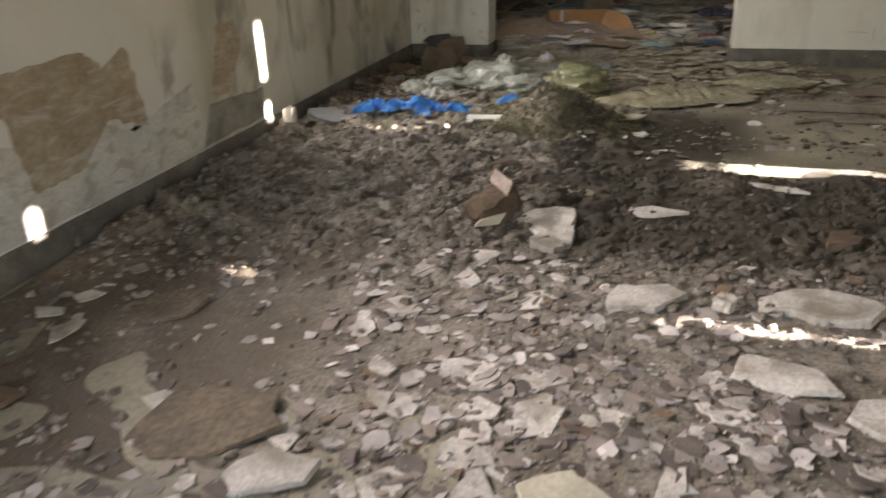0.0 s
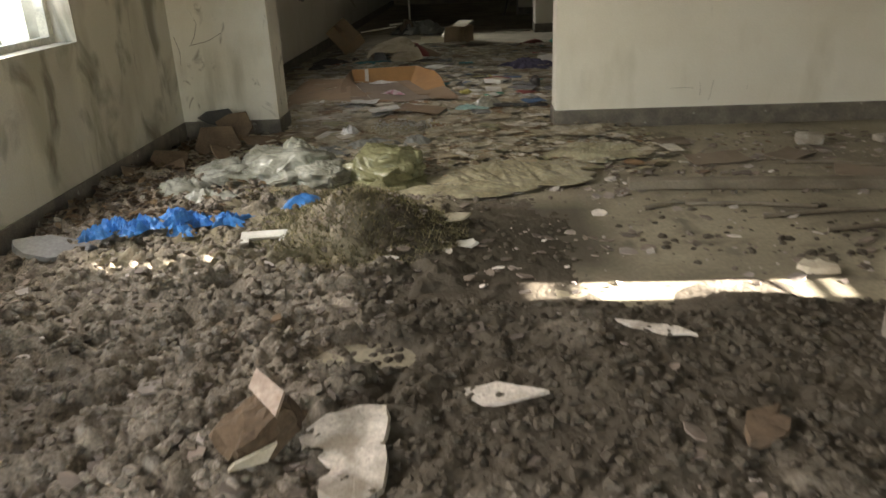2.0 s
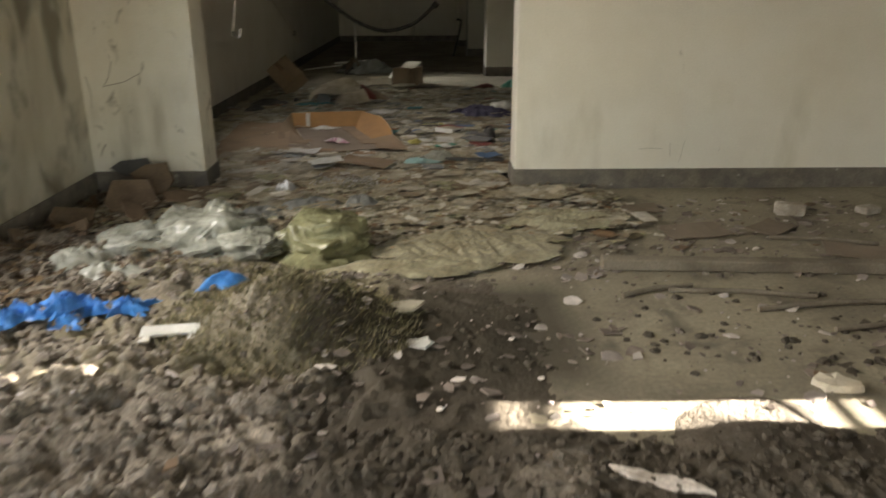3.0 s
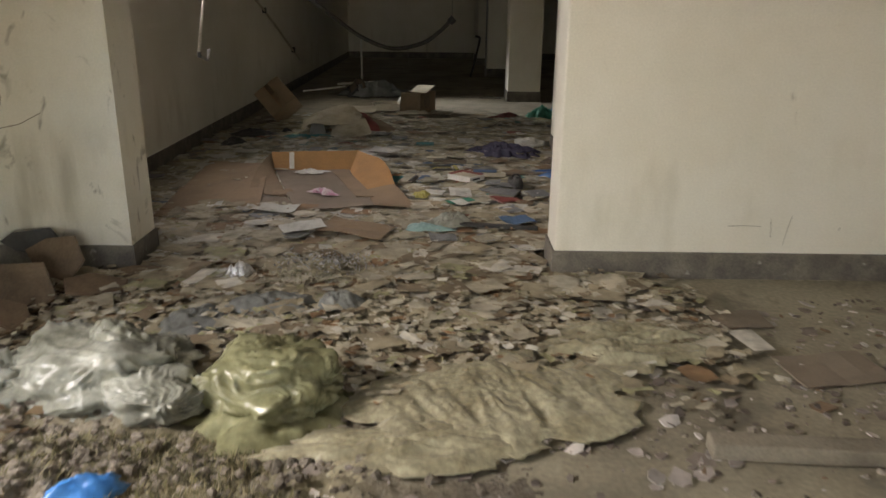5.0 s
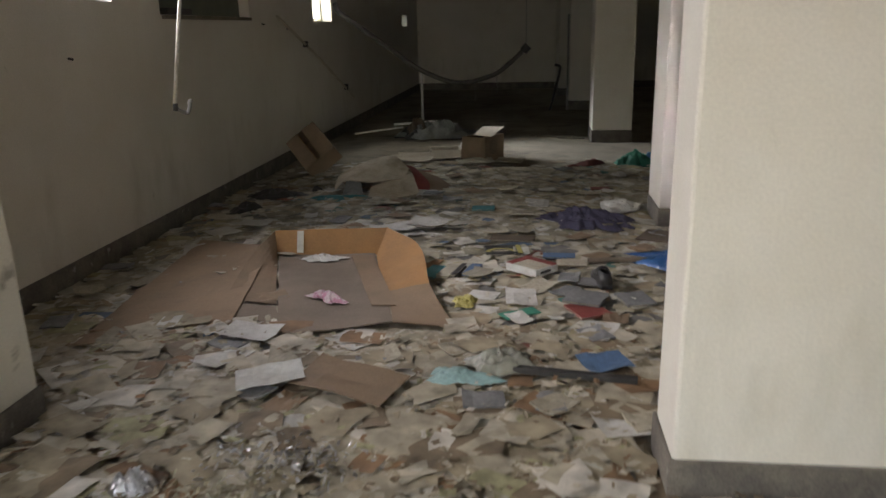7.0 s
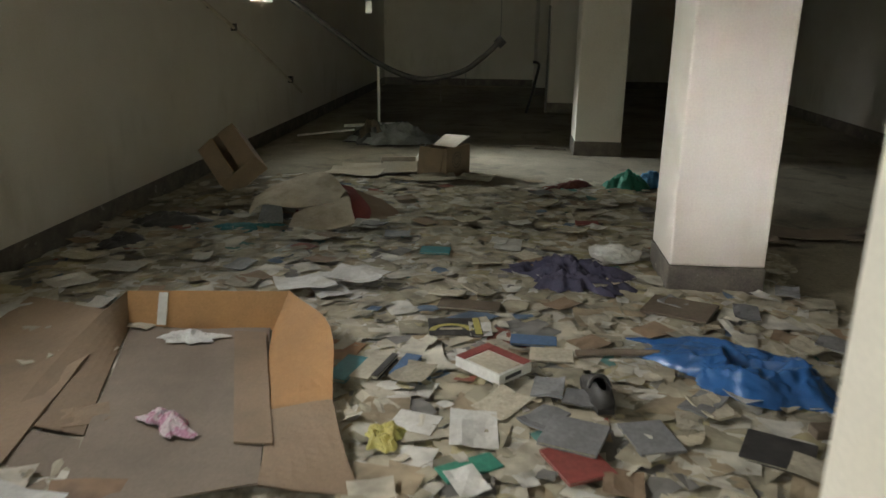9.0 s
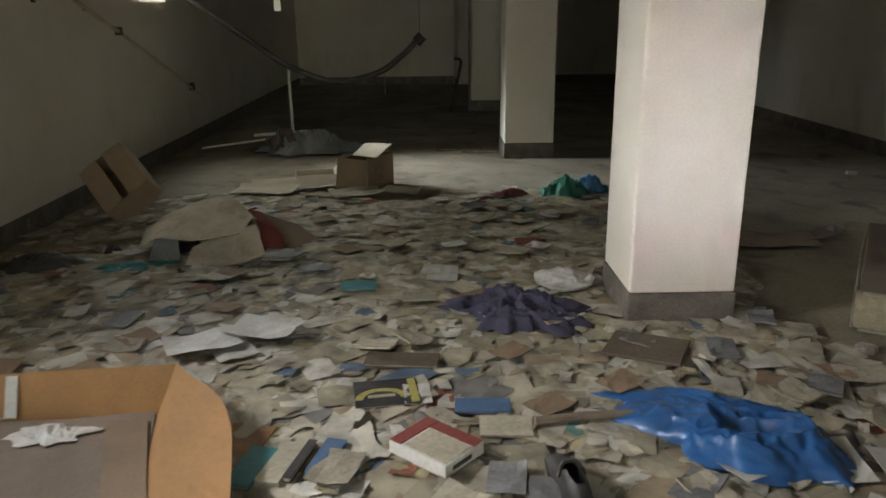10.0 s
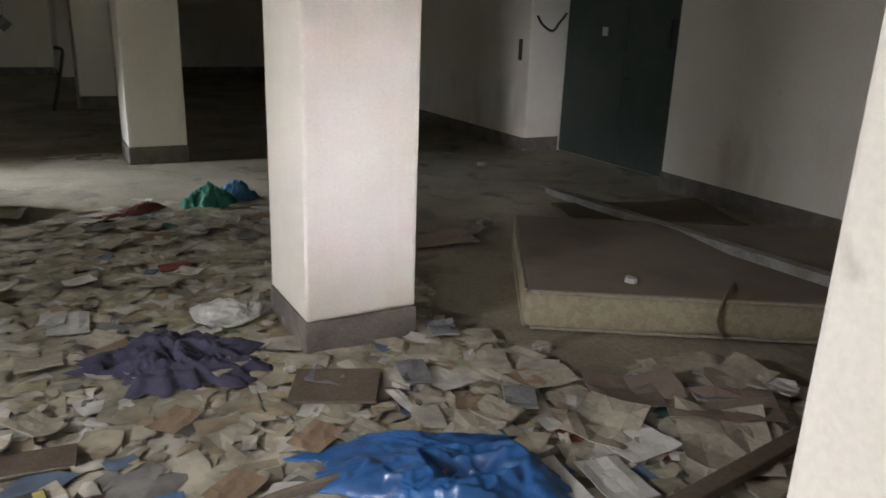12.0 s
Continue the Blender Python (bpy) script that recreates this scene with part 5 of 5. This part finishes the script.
solid("white_sheet", sheet_bm(0.28, 0.18, 6.1, 0.02, 0.002), WHITE, "pale printed sheet beside the carton", "paper", pose(1.35, 1.12, 0.05, 0, 0, -14))
# two white sheets imitate a bright spot of light on the papers
solid("white_sheet", sheet_bm(0.3, 0.2, 2.1, 0.02, 0.002), WHITE, "white sheets standing in for a light spot behind the carton", "paper", pose(1.7, 3.02, 0.06, 0, 0, 25))
solid("white_sheet", sheet_bm(0.3, 0.22, 3.1, 0.03, 0.002), WHITE, "white sheets standing in for a light spot behind the carton", "paper", pose(1.95, 3.12, 0.07, 0, 0, -15))
solid("clear_bag", crumple_bm(0.16, 0.11, 0.06, 7.7, 12, 36, 2, 14, 0.7, 0.4), BAG_WHITE, "crumpled pale plastic bag on papers", "plastic bag", pose(2.55, 0.85, 0.05, 0, 0, 20), smooth=True)
solid("teal_bag", crumple_bm(0.14, 0.07, 0.03, 8.7, 10, 30, 2, 12, 0.6, 0.4), material("pale_teal_plastic", (0.3, 0.45, 0.44), 0.4), "pale teal plastic wrapper on papers", "plastic bag", pose(2.38, 0.72, 0.05, 0, 0, -10), smooth=True)
solid("black_batten", box_bm(-0.25, 0.25, -0.02, 0.02, 0, 0.025, 0.004), BLACK, "dark thin batten lying on papers", "stick", pose(2.85, 0.75, 0.05, 0, 0, -9))
solid("blue_sheet", sheet_bm(0.2, 0.16, 1.1, 0.02, 0.003), BLUE, "faded blue paper folder on scraps", "folder", pose(2.98, 0.85, 0.06, 0, 0, 20))
for x, y, l in ((1.75, -0.15, 0.3), (1.9, 0.05, 0.28)):
    v, f = [], []
    for k in range(160):
        chip(rng, rng.uniform(0.006, 0.02), 0.006, 0.002, v, f, x + rng.gauss(0, 0.12), y + rng.gauss(0, 0.07), 0.055 + rng.random() * 0.02, 0.9)
    stuff("glass_shards", v, f, FOIL if x > 1.8 else FILM, "glittering broken shards among the scraps", "shards")

# books, folders and small things on the papers
def book(name, x, y, w, d, h, rz, cover, label, category="book", pages=None, z=0.032, tilt=0):
    root = thing(name, label, category, pose(x, y - 0.07, z, tilt, tilt * 0.5, rz))
    part("pages", box_bm(-w / 2 + 0.004, w / 2 - 0.006, -d / 2 + 0.005, d / 2 - 0.005, 0.003, h - 0.003), pages or CREAM, root)
    part("cover", box_bm(-w / 2, w / 2, -d / 2, d / 2, h - 0.003, h, 0.001), cover, root)
    part("back_cover", box_bm(-w / 2, w / 2, -d / 2, d / 2, 0, 0.003, 0.001), cover, root)
    return root


redbox = thing("flat_box", "flat white carton with a red printed lid", "box", pose(2.68, 2.2, 0.035, 0, 0, -42))
part("tray", box_bm(-0.12, 0.12, -0.095, 0.095, 0, 0.045, 0.003), WHITE, redbox)
part("print", box_bm(-0.118, -0.07, -0.093, 0.093, 0.0455, 0.0475), RED, redbox, "red printed band")
part("print", box_bm(-0.068, 0.118, 0.045, 0.093, 0.0455, 0.0475), RED, redbox)
part("label", box_bm(-0.06, 0.11, -0.085, 0.04, 0.0455, 0.047), CREAM, redbox, "pale printed label")
part("bar", box_bm(0.1205, 0.1225, -0.06, 0.03, 0.015, 0.03), BLACK, redbox, "dark illegible lettering")
yb = book("yellow_book", 2.5, 2.67, 0.24, 0.2, 0.012, 8, BLACK, "black booklet with a yellow printed arch")
arch = bmesh.new()
for k in range(10):
    a0, a1 = math.pi * k / 10, math.pi * (k + 1) / 10
    q = [arch.verts.new((r * math.cos(a) - 0.02, r * math.sin(a) * 0.8 - 0.05, 0.0135)) for r, a in ((0.07, a0), (0.1, a0), (0.1, a1), (0.07, a1))]
    arch.faces.new(q)
part("print", arch, YELLOW, yb, "yellow printed arch")
part("print", box_bm(0.085, 0.115, -0.095, 0.09, 0.0125, 0.0145), YELLOW, yb, "yellow printed stripe")
part("print", box_bm(-0.07, 0.03, -0.04, -0.02, 0.0125, 0.0145), CREAM, yb, "pale illegible lettering")
book("blue_booklet", 2.85, 2.56, 0.2, 0.1, 0.012, -3, BLUE, "faded blue booklet on the papers", "booklet")
book("cream_booklet", 2.92, 2.42, 0.18, 0.13, 0.01, -3, CREAM, "cream booklet beside a blue one", "booklet")
book("teal_book", 2.1, 2.2, 0.09, 0.22, 0.015, -14, TEAL, "teal booklet beside the carton")
book("cream_book", 2.19, 2.22, 0.08, 0.22, 0.015, -14, CREAM, "narrow cream booklet beside the carton")
book("black_book", 2.25, 2.23, 0.03, 0.22, 0.02, -14, BLACK, "thin black book standing among booklets")
book("blue_book", 2.33, 2.25, 0.07, 0.2, 0.015, -14, BLUE, "small blue book among booklets")
book("orange_sheet", 2.03, 2.34, 0.16, 0.26, 0.005, -12, ORANGE, "orange printed leaflet under booklets", "leaflet")
book("red_folder", 2.96, 1.62, 0.17, 0.2, 0.012, 25, RED, "red folder lying on the papers", "folder")
book("black_folder", 2.96, 1.76, 0.2, 0.2, 0.014, -20, GREY, "dark grey folder on a red one", "folder", z=0.046)
book("grey_folder", 3.22, 1.8, 0.16, 0.2, 0.01, 15, GREY, "dull grey folder on papers", "folder")
book("green_folder", 2.62, 1.56, 0.2, 0.09, 0.008, 32, GREEN, "bright green folder edge on papers", "folder")
book("dark_folder", 3.62, 1.75, 0.22, 0.2, 0.012, -25, BLACK, "black folder at the litter edge", "folder")
book("blue_card", 1.86, 3.42, 0.1, 0.12, 0.006, 10, BLUE, "small blue card on papers", "card")
book("teal_folder", 2.3, 3.85, 0.18, 0.13, 0.012, 0, TEAL, "teal folder among the papers", "folder")
book("red_booklet", 3.28, 4.62, 0.16, 0.1, 0.01, 0, RED, "small red booklet on the papers", "booklet")
book("dark_album", 2.55, 2.95, 0.3, 0.12, 0.015, -6, BROWN, "dark brown album lying among papers", "album")
book("photo_leaflet", 2.42, 1.82, 0.16, 0.13, 0.006, -15, WHITE, "leaflet with a dark printed picture", "leaflet")
solid("yellow_rag", crumple_bm(0.06, 0.08, 0.03, 2.8, 9, 28, 2, 18, 0.8, 0.4), YELLOW, "crumpled yellow net rag on papers", "rag", pose(2.33, 1.66, 0.035))
solid("dark_board", box_bm(-0.16, 0.16, -0.12, 0.12, 0, 0.014, 0.003), BROWN, "worn dark brown board on the papers", "board", pose(3.57, 2.95, 0.035, 2, -2, -28))

shoe = thing("shoe", "single worn black shoe on the papers", "shoe", pose(3.07, 2.0, 0.035, 0, 0, 8))
sole = bmesh.new()
OUT = [(-0.03, -0.13), (0.03, -0.13), (0.04, -0.06), (0.036, 0.0), (0.05, 0.07), (0.035, 0.13), (0.0, 0.145), (-0.035, 0.13), (-0.045, 0.06), (-0.034, 0.0), (-0.04, -0.06)]
lo = [sole.verts.new((x, y, 0)) for x, y in OUT]
hi = [sole.verts.new((x, y, 0.02)) for x, y in OUT]
for k in range(len(OUT)):
    j = (k + 1) % len(OUT)
    sole.faces.new((lo[k], lo[j], hi[j], hi[k]))
sole.faces.new(lo[::-1]), sole.faces.new(hi)
part("sole", sole, BLACK, shoe)
up = bmesh.new()
rings = []
for s, (hgt, inset) in enumerate(((0.02, 0.97), (0.05, 0.95), (0.075, 0.75), (0.085, 0.55))):
    rings.append([up.verts.new((x * inset, y * inset - 0.012 * s, hgt * (1.0 if y < 0.04 else 0.75))) for x, y in OUT])
for a, b in zip(rings, rings[1:]):
    for k in range(len(OUT)):
        j = (k + 1) % len(OUT)
        up.faces.new((a[k], a[j], b[j], b[k]))
part("upper", up, BLACK, shoe, smooth=True)
part("strap", tube_bm(smooth_line([(-0.042, -0.02, 0.05), (-0.02, 0.0, 0.085), (0.02, 0.0, 0.085), (0.042, -0.02, 0.05)], 4), 0.008, 6), BLACK, shoe)

# blue tarpaulin with a stick, purple cloth and white bag
tarp = thing("tarpaulin", "crumpled blue woven tarpaulin on the papers", "tarpaulin", pose(3.65, 2.46, 0.03, 0, 0, -22))
part("sheet", crumple_bm(0.38, 0.21, 0.075, 12.4, 30, 80, 4, 4.6, 1.15, 0.22, along=0.45), TARP, tarp, smooth=True)
part("lip", crumple_bm(0.32, 0.09, 0.04, 14.4, 12, 46, 3, 9, 0.8, 0.3, along=0.4), TARP, tarp, smooth=True)
tarp.children[-1].matrix_basis = pose(0.12, -0.2, 0, 0, 0, -12)
solid("pale_stick", tube_bm([(-0.18, 0, 0.012), (0, 0.005, 0.016), (0.18, 0, 0.012)], 0.016, 8), CARD_GREY, "pale grey stick under the tarpaulin", "stick", pose(3.2, 2.38, 0.035, 0, 0, 6))
solid("purple_cloth", crumple_bm(0.31, 0.23, 0.045, 31.5, 24, 70, 4, 9, 1.5, 0.6, along=0.6), PURPLE, "dull purple cloth dropped on the papers", "cloth", pose(3.06, 3.4, 0.03, 0, 0, -30), smooth=True)
solid("white_bag_small", bag_bm(0.13, 0.1, 0.07, 17.2, 5), WHITE, "crumpled white bag with pink print", "plastic bag", pose(3.36, 3.74, 0.03), smooth=True)
solid("black_purse", crumple_bm(0.07, 0.05, 0.07, 5.2, 8, 24, 3, 8, 0.3, 0.2), BLACK, "small black pouch among papers", "pouch", pose(0.75, 4.5, 0.01), smooth=True)
solid("blue_cloth", crumple_bm(0.35, 0.1, 0.04, 9.4, 10, 40, 2, 9, 0.6, 0.4), TEAL, "dark blue rag on the floor", "rag", pose(1.0, 4.2, 0.01, 0, 0, 10), smooth=True)
solid("dark_cloth", crumple_bm(0.3, 0.16, 0.07, 19.4, 12, 40, 2, 9, 0.6, 0.4), BLACK, "dark rag beside the west wall", "rag", pose(0.4, 4.25, 0.01, 0, 0, 20), smooth=True)
solid("dark_cloth", crumple_bm(0.2, 0.14, 0.06, 29.4, 12, 40, 2, 9, 0.6, 0.4), BLACK, "dark rag beside the west wall", "rag", pose(0.35, 3.75, 0.01, 0, 0, 70), smooth=True)
solid("green_bag_far", crumple_bm(0.22, 0.14, 0.14, 23.2, 14, 44, 2, 9, 0.6, 0.3), GREEN, "crumpled green and blue plastic bag", "plastic bag", pose(3.72, 5.9, 0.0), smooth=True)
solid("blue_bag_far", crumple_bm(0.14, 0.1, 0.13, 24.2, 12, 36, 2, 9, 0.6, 0.3), material("dull_blue_plastic", (0.06, 0.2, 0.36), 0.4), "crumpled blue plastic bag beside a green one", "plastic bag", pose(3.98, 6.05, 0.0), smooth=True)
solid("red_cloth", crumple_bm(0.24, 0.12, 0.08, 26.2, 12, 36, 1.6, 7, 0.5, 0.4), material("dull_red_cloth", (0.17, 0.06, 0.05), 0.9), "dull red folded cloth on the floor", "cloth", pose(3.28, 5.82, 0.0, 0, 0, 25), smooth=True)


# cartons, paper sack and heap of rubbish further back
def carton(name, m, w, d, h, label, flaps=True, mat=CARD):
    root = thing(name, label, "carton", m)
    t = 0.006
    part("bottom", box_bm(-w / 2, w / 2, -d / 2, d / 2, 0, t), mat, root)
    part("side", box_bm(-w / 2, -w / 2 + t, -d / 2, d / 2, t, h, 0.001), mat, root)
    part("side", box_bm(w / 2 - t, w / 2, -d / 2, d / 2, t, h, 0.001), mat, root)
    part("side", box_bm(-w / 2 + t, w / 2 - t, -d / 2, -d / 2 + t, t, h, 0.001), mat, root)
    part("side", box_bm(-w / 2 + t, w / 2 - t, d / 2 - t, d / 2, t, h, 0.001), mat, root)
    if flaps:
        for s in (-1, 1):
            part("flap", quad_sheet_bm([(-w / 2, s * d / 2, h), (w / 2, s * d / 2, h), (w / 2, s * 0.03, h + 0.012), (-w / 2, s * 0.03, h + 0.012)], 0.005, 4, 0.004), mat, root)
    return root


ax = Vector((0.34, -0.35, -0.27)).normalized()
ay = Vector((0.28, 0.13, 0.27))
ay = (ay - ax * ay.dot(ax)).normalized()
az = ax.cross(ay)
lean = Matrix((ax, ay, az)).transposed().to_4x4()
lean.translation = Vector((0.44, 5.36, 0.31)) - az * 0.2
boxl = carton("carton", lean, 0.46, 0.36, 0.2, "brown cardboard carton tipped against the wall")
part("tape", box_bm(-0.22, 0.22, -0.035, -0.025, 0.206, 0.209), CARD_IN, boxl, "shiny brown tape")
box2 = carton("carton", pose(2.155, 6.33, 0.0, 0, 0, -27), 0.27, 0.42, 0.27, "brown cardboard carton with an open flap", False)
part("flap", quad_sheet_bm([(-0.13, 0.2, 0.335), (0.134, 0.2, 0.345), (0.132, -0.06, 0.272), (-0.1, -0.06, 0.272)], 0.006, 5, 0.004), CARD_PALE, box2, "pale open top flap")
part("flap", quad_sheet_bm([(-0.15, -0.213, 0.275), (0.11, -0.213, 0.27), (0.08, -0.235, 0.02), (-0.16, -0.24, 0.02)], 0.006, 5, 0.004), CARD, box2, "plain flap hanging over the front")
ring = bmesh.new()
for r0, r1 in ((0.035, 0.047), (0.065, 0.078)):
    for k in range(14):
        a0, a1 = 2 * math.pi * k / 14, 2 * math.pi * (k + 0.75) / 14
        ring.faces.new([ring.verts.new((0.1365, -0.03 + r * math.cos(a), 0.15 + r * math.sin(a))) for r, a in ((r0, a0), (r1, a0), (r1, a1), (r0, a1))])
part("print", ring, BROWN, box2, "dark printed ring mark")
tray2 = carton("open_tray", pose(1.7, 6.5, 0.0, 0, 0, 12), 0.34, 0.26, 0.1, "torn open white cardboard tray beside a carton", False, CARD_PALE)
part("flap", quad_sheet_bm([(0.165, -0.13, 0.1), (0.172, 0.13, 0.1), (0.27, 0.15, 0.22), (0.2, -0.06, 0.2)], 0.005, 5, 0.006), WHITE, tray2, "white flap standing up")
part("flap", quad_sheet_bm([(-0.16, -0.133, 0.1), (0.16, -0.133, 0.1), (0.12, -0.3, 0.03), (-0.22, -0.28, 0.03)], 0.005, 5, 0.006), CARD_PALE, tray2)

sack = thing("paper_sack", "torn pale paper sack with a red band", "sack")
part("body", crumple_bm(0.36, 0.22, 0.15, 41.3, 22, 60, 2.0, 5, 0.4, 0.2), SACK, sack, smooth=True)
sack.children[-1].matrix_basis = pose(1.48, 4.74, 0)
part("upper_sheet", twist_wall([(0.91, 4.62, 0.12), (1.07, 4.76, 0.21), (1.39, 4.78, 0.29), (1.58, 4.6, 0.2)], [(0.9, 4.47, 0.02), (1.04, 4.4, 0.13), (1.3, 4.38, 0.125), (1.54, 4.42, 0.15)], 7), SACK, sack)
part("back_sheet", twist_wall([(0.91, 4.62, 0.12), (1.07, 4.76, 0.21), (1.39, 4.78, 0.29), (1.58, 4.6, 0.2)], [(0.95, 4.75, 0.01), (1.1, 5.0, 0.01), (1.45, 5.02, 0.01), (1.75, 4.8, 0.01)], 9), SACK, sack)
part("front_flap", twist_wall([(1.27, 4.36, 0.08), (1.45, 4.44, 0.14), (1.62, 4.5, 0.18)], [(1.28, 4.13, 0.02), (1.5, 4.16, 0.02), (1.71, 4.3, 0.05)], 8), SACK, sack)
part("side_flap", twist_wall([(1.03, 4.44, 0.12), (1.1, 4.42, 0.12), (1.17, 4.42, 0.11)], [(1.02, 4.32, 0.015), (1.12, 4.29, 0.015), (1.22, 4.27, 0.015)], 11), GREY, sack, "dull lilac-grey inner ply")
part("band", twist_wall([(1.52, 4.7, 0.22), (1.62, 4.58, 0.15), (1.66, 4.4, 0.04)], [(1.6, 4.76, 0.19), (1.76, 4.58, 0.08), (1.78, 4.38, 0.02)], 12), RED, sack, "red printed band")
part("tail", twist_wall([(1.58, 4.78, 0.18), (1.74, 4.62, 0.09), (1.77, 4.4, 0.03)], [(1.8, 4.86, 0.08), (1.94, 4.72, 0.03), (1.97, 4.6, 0.015)], 13), CARD, sack)

heap = thing("rubbish_heap", "heap of grey plastic sheeting and rods", "rubbish", pose(1.15, 8.1, 0.0))
part("sheeting", crumple_bm(0.55, 0.35, 0.16, 51.3, 18, 56, 2, 6, 0.7, 0.35), BAG_GREY, heap, smooth=True)
part("rod", tube_bm([(-0.85, -0.1, 0.07), (-0.2, 0.0, 0.14)], 0.012, 6), PVC, heap)
part("rod", tube_bm([(-0.35, 0.15, 0.16), (0.35, 0.2, 0.2)], 0.018, 6), PVC, heap)
part("rag", crumple_bm(0.28, 0.2, 0.14, 53.3, 12, 36, 2, 9, 0.7, 0.35), BLACK, heap, smooth=True)
heap.children[-1].matrix_basis = pose(0.5, -0.05, 0.02)
part("rag", crumple_bm(0.2, 0.14, 0.2, 54.3, 12, 36, 2, 9, 0.7, 0.35), BROWN, heap, smooth=True)
heap.children[-1].matrix_basis = pose(0.28, 0.02, 0.02)
for k, (x, y, w, d, rx, rz, mat) in enumerate(((1.55, 6.3, 0.7, 0.35, 4, 12, CARD_PALE), (1.35, 6.1, 0.5, 0.3, 2, -5, CARD_PALE),
                                               (2.1, 5.95, 0.4, 0.25, 2, 20, CREAM), (2.45, 6.0, 0.3, 0.2, 2, -20, CREAM))):
    solid("pale_board", sheet_bm(w, d, 3 + k, 0.03, 0.004), mat, "pale folded card sheet beside the carton", "cardboard", pose(x, y, 0.02 + 0.1 * (rx > 10), rx, 0, rz), "pale cards")
for k, (x, y, l, rz) in enumerate(((3.0, 8.05, 0.5, 4), (3.2, 7.9, 0.35, -10), (0.3, 5.2, 0.4, 60))):
    solid("wood_strip", box_bm(-l / 2, l / 2, -0.02, 0.02, 0, 0.02, 0.003), WOOD, "thin wood strip on the bare floor", "stick", pose(x, y, 0.001, 0, 0, rz), "wood strips")

# mattress, steel bar and bits near the green door
mat_m = pose(4.55, 3.16, 0.0, 0, 0, -31.5)
mattress = thing("mattress", "old stained double mattress with floral edge on floor", "mattress", mat_m)
ticking = box_bm(0, 1.95, 0, 1.32, 0.012, 0.19, 0.035)
part("side", ticking, MATTRESS_SIDE, mattress, "yellow floral side panel", True)
part("top", box_bm(0.012, 1.938, 0.012, 1.308, 0.186, 0.2, 0.007), MATTRESS_TOP, mattress, "dusty brown top cover")
for z in (0.02, 0.192):
    part("piping", tube_bm([(0.03, 0.003, z), (0.97, -0.004, z), (1.92, 0.003, z)], 0.008, 6), CREAM, mattress)
    part("piping", tube_bm([(0.003, 0.03, z), (-0.004, 0.66, z), (0.003, 1.29, z)], 0.008, 6), CREAM, mattress)
cap = solid("bottle_cap", slab_bm(random.Random(2), 0.03, 0.03, 0.02, 10, 0.08), WHITE, "small white cap on the mattress", "cap", mat_m @ pose(0.5, 0.18, 0.2))
solid("cord", tube_bm(smooth_line([(0.98, 0.2, 0.21), (0.93, 0.1, 0.215), (0.88, 0.0, 0.21), (0.86, -0.015, 0.1), (0.9, -0.02, 0.02)], 5), 0.008, 6), BROWN, "frayed brown cord over the mattress edge", "cord", mat_m)
bar = thing("steel_bar", "long grey steel angle bar lying across the mattress", "bar", look((5.98, 3.92, 0.2), (6.3, 5.5, 0.05)) @ pose(0, 0, 0, 0, 90, 0) @ pose(0, 0, 0, 90, 0, 0))
part("flange", box_bm(-1.55, 1.55, -0.035, 0.035, 0, 0.008, 0.002), METAL, bar)
part("web", box_bm(-1.55, 1.55, 0.027, 0.035, 0.008, 0.07, 0.002), METAL, bar)
solid("dark_sheet", sheet_bm(1.2, 0.7, 6.0, 0.03, 0.01), BROWN, "dark brown board behind the mattress", "board", pose(6.5, 4.45, 0.01, 0, 0, -15))
for x, y, w, d, rz in ((4.75, 4.5, 0.6, 0.25, -8), (5.1, 4.6, 0.3, 0.15, 20), (4.35, 4.3, 0.3, 0.2, 10)):
    solid("pale_board", sheet_bm(w, d, x, 0.03, 0.006), CARD_GREY, "grey flat board on the bare floor", "cardboard", pose(x, y, 0.005, 0, 0, rz), "grey boards")
solid("can", tube_bm([(-0.05, 0, 0.03), (0.05, 0, 0.03)], 0.03, 10), METAL, "dented grey can on the floor", "can", pose(5.3, 4.72, 0.0, 0, 0, 20))
for x, y in ((6.4, 6.55), (4.5, 2.95), (5.55, 2.3)):
    solid("floor_chip", slab_bm(random.Random(int(x * 9)), 0.05, 0.03, 0.03, 7), PLASTER, "small white chip on the bare floor", "chip", pose(x, y, 0.0), "floor chips")
solid("dark_batten", box_bm(-0.6, 0.6, -0.03, 0.03, 0, 0.035, 0.005), BROWN, "dark wooden batten half under papers", "timber", pose(4.35, 1.86, 0.05, 0, 0, 8))
for k, (x, y, w, d, rz) in enumerate(((4.55, 2.42, 0.35, 0.25, -20), (4.3, 2.3, 0.3, 0.22, 30), (4.75, 2.2, 0.4, 0.24, -35), (5.0, 2.35, 0.3, 0.2, 10), (4.45, 1.6, 0.3, 0.24, 15), (4.6, 2.05, 0.4, 0.3, 50))):
    solid("paper_sheet", sheet_bm(w, d, 2 + k * 1.7, 0.035, 0.002), CREAM if k % 2 else CARD_GREY, "large curled grey paper sheet at the litter edge", "paper", pose(x, y, 0.03, 2, -2, rz), "large papers")
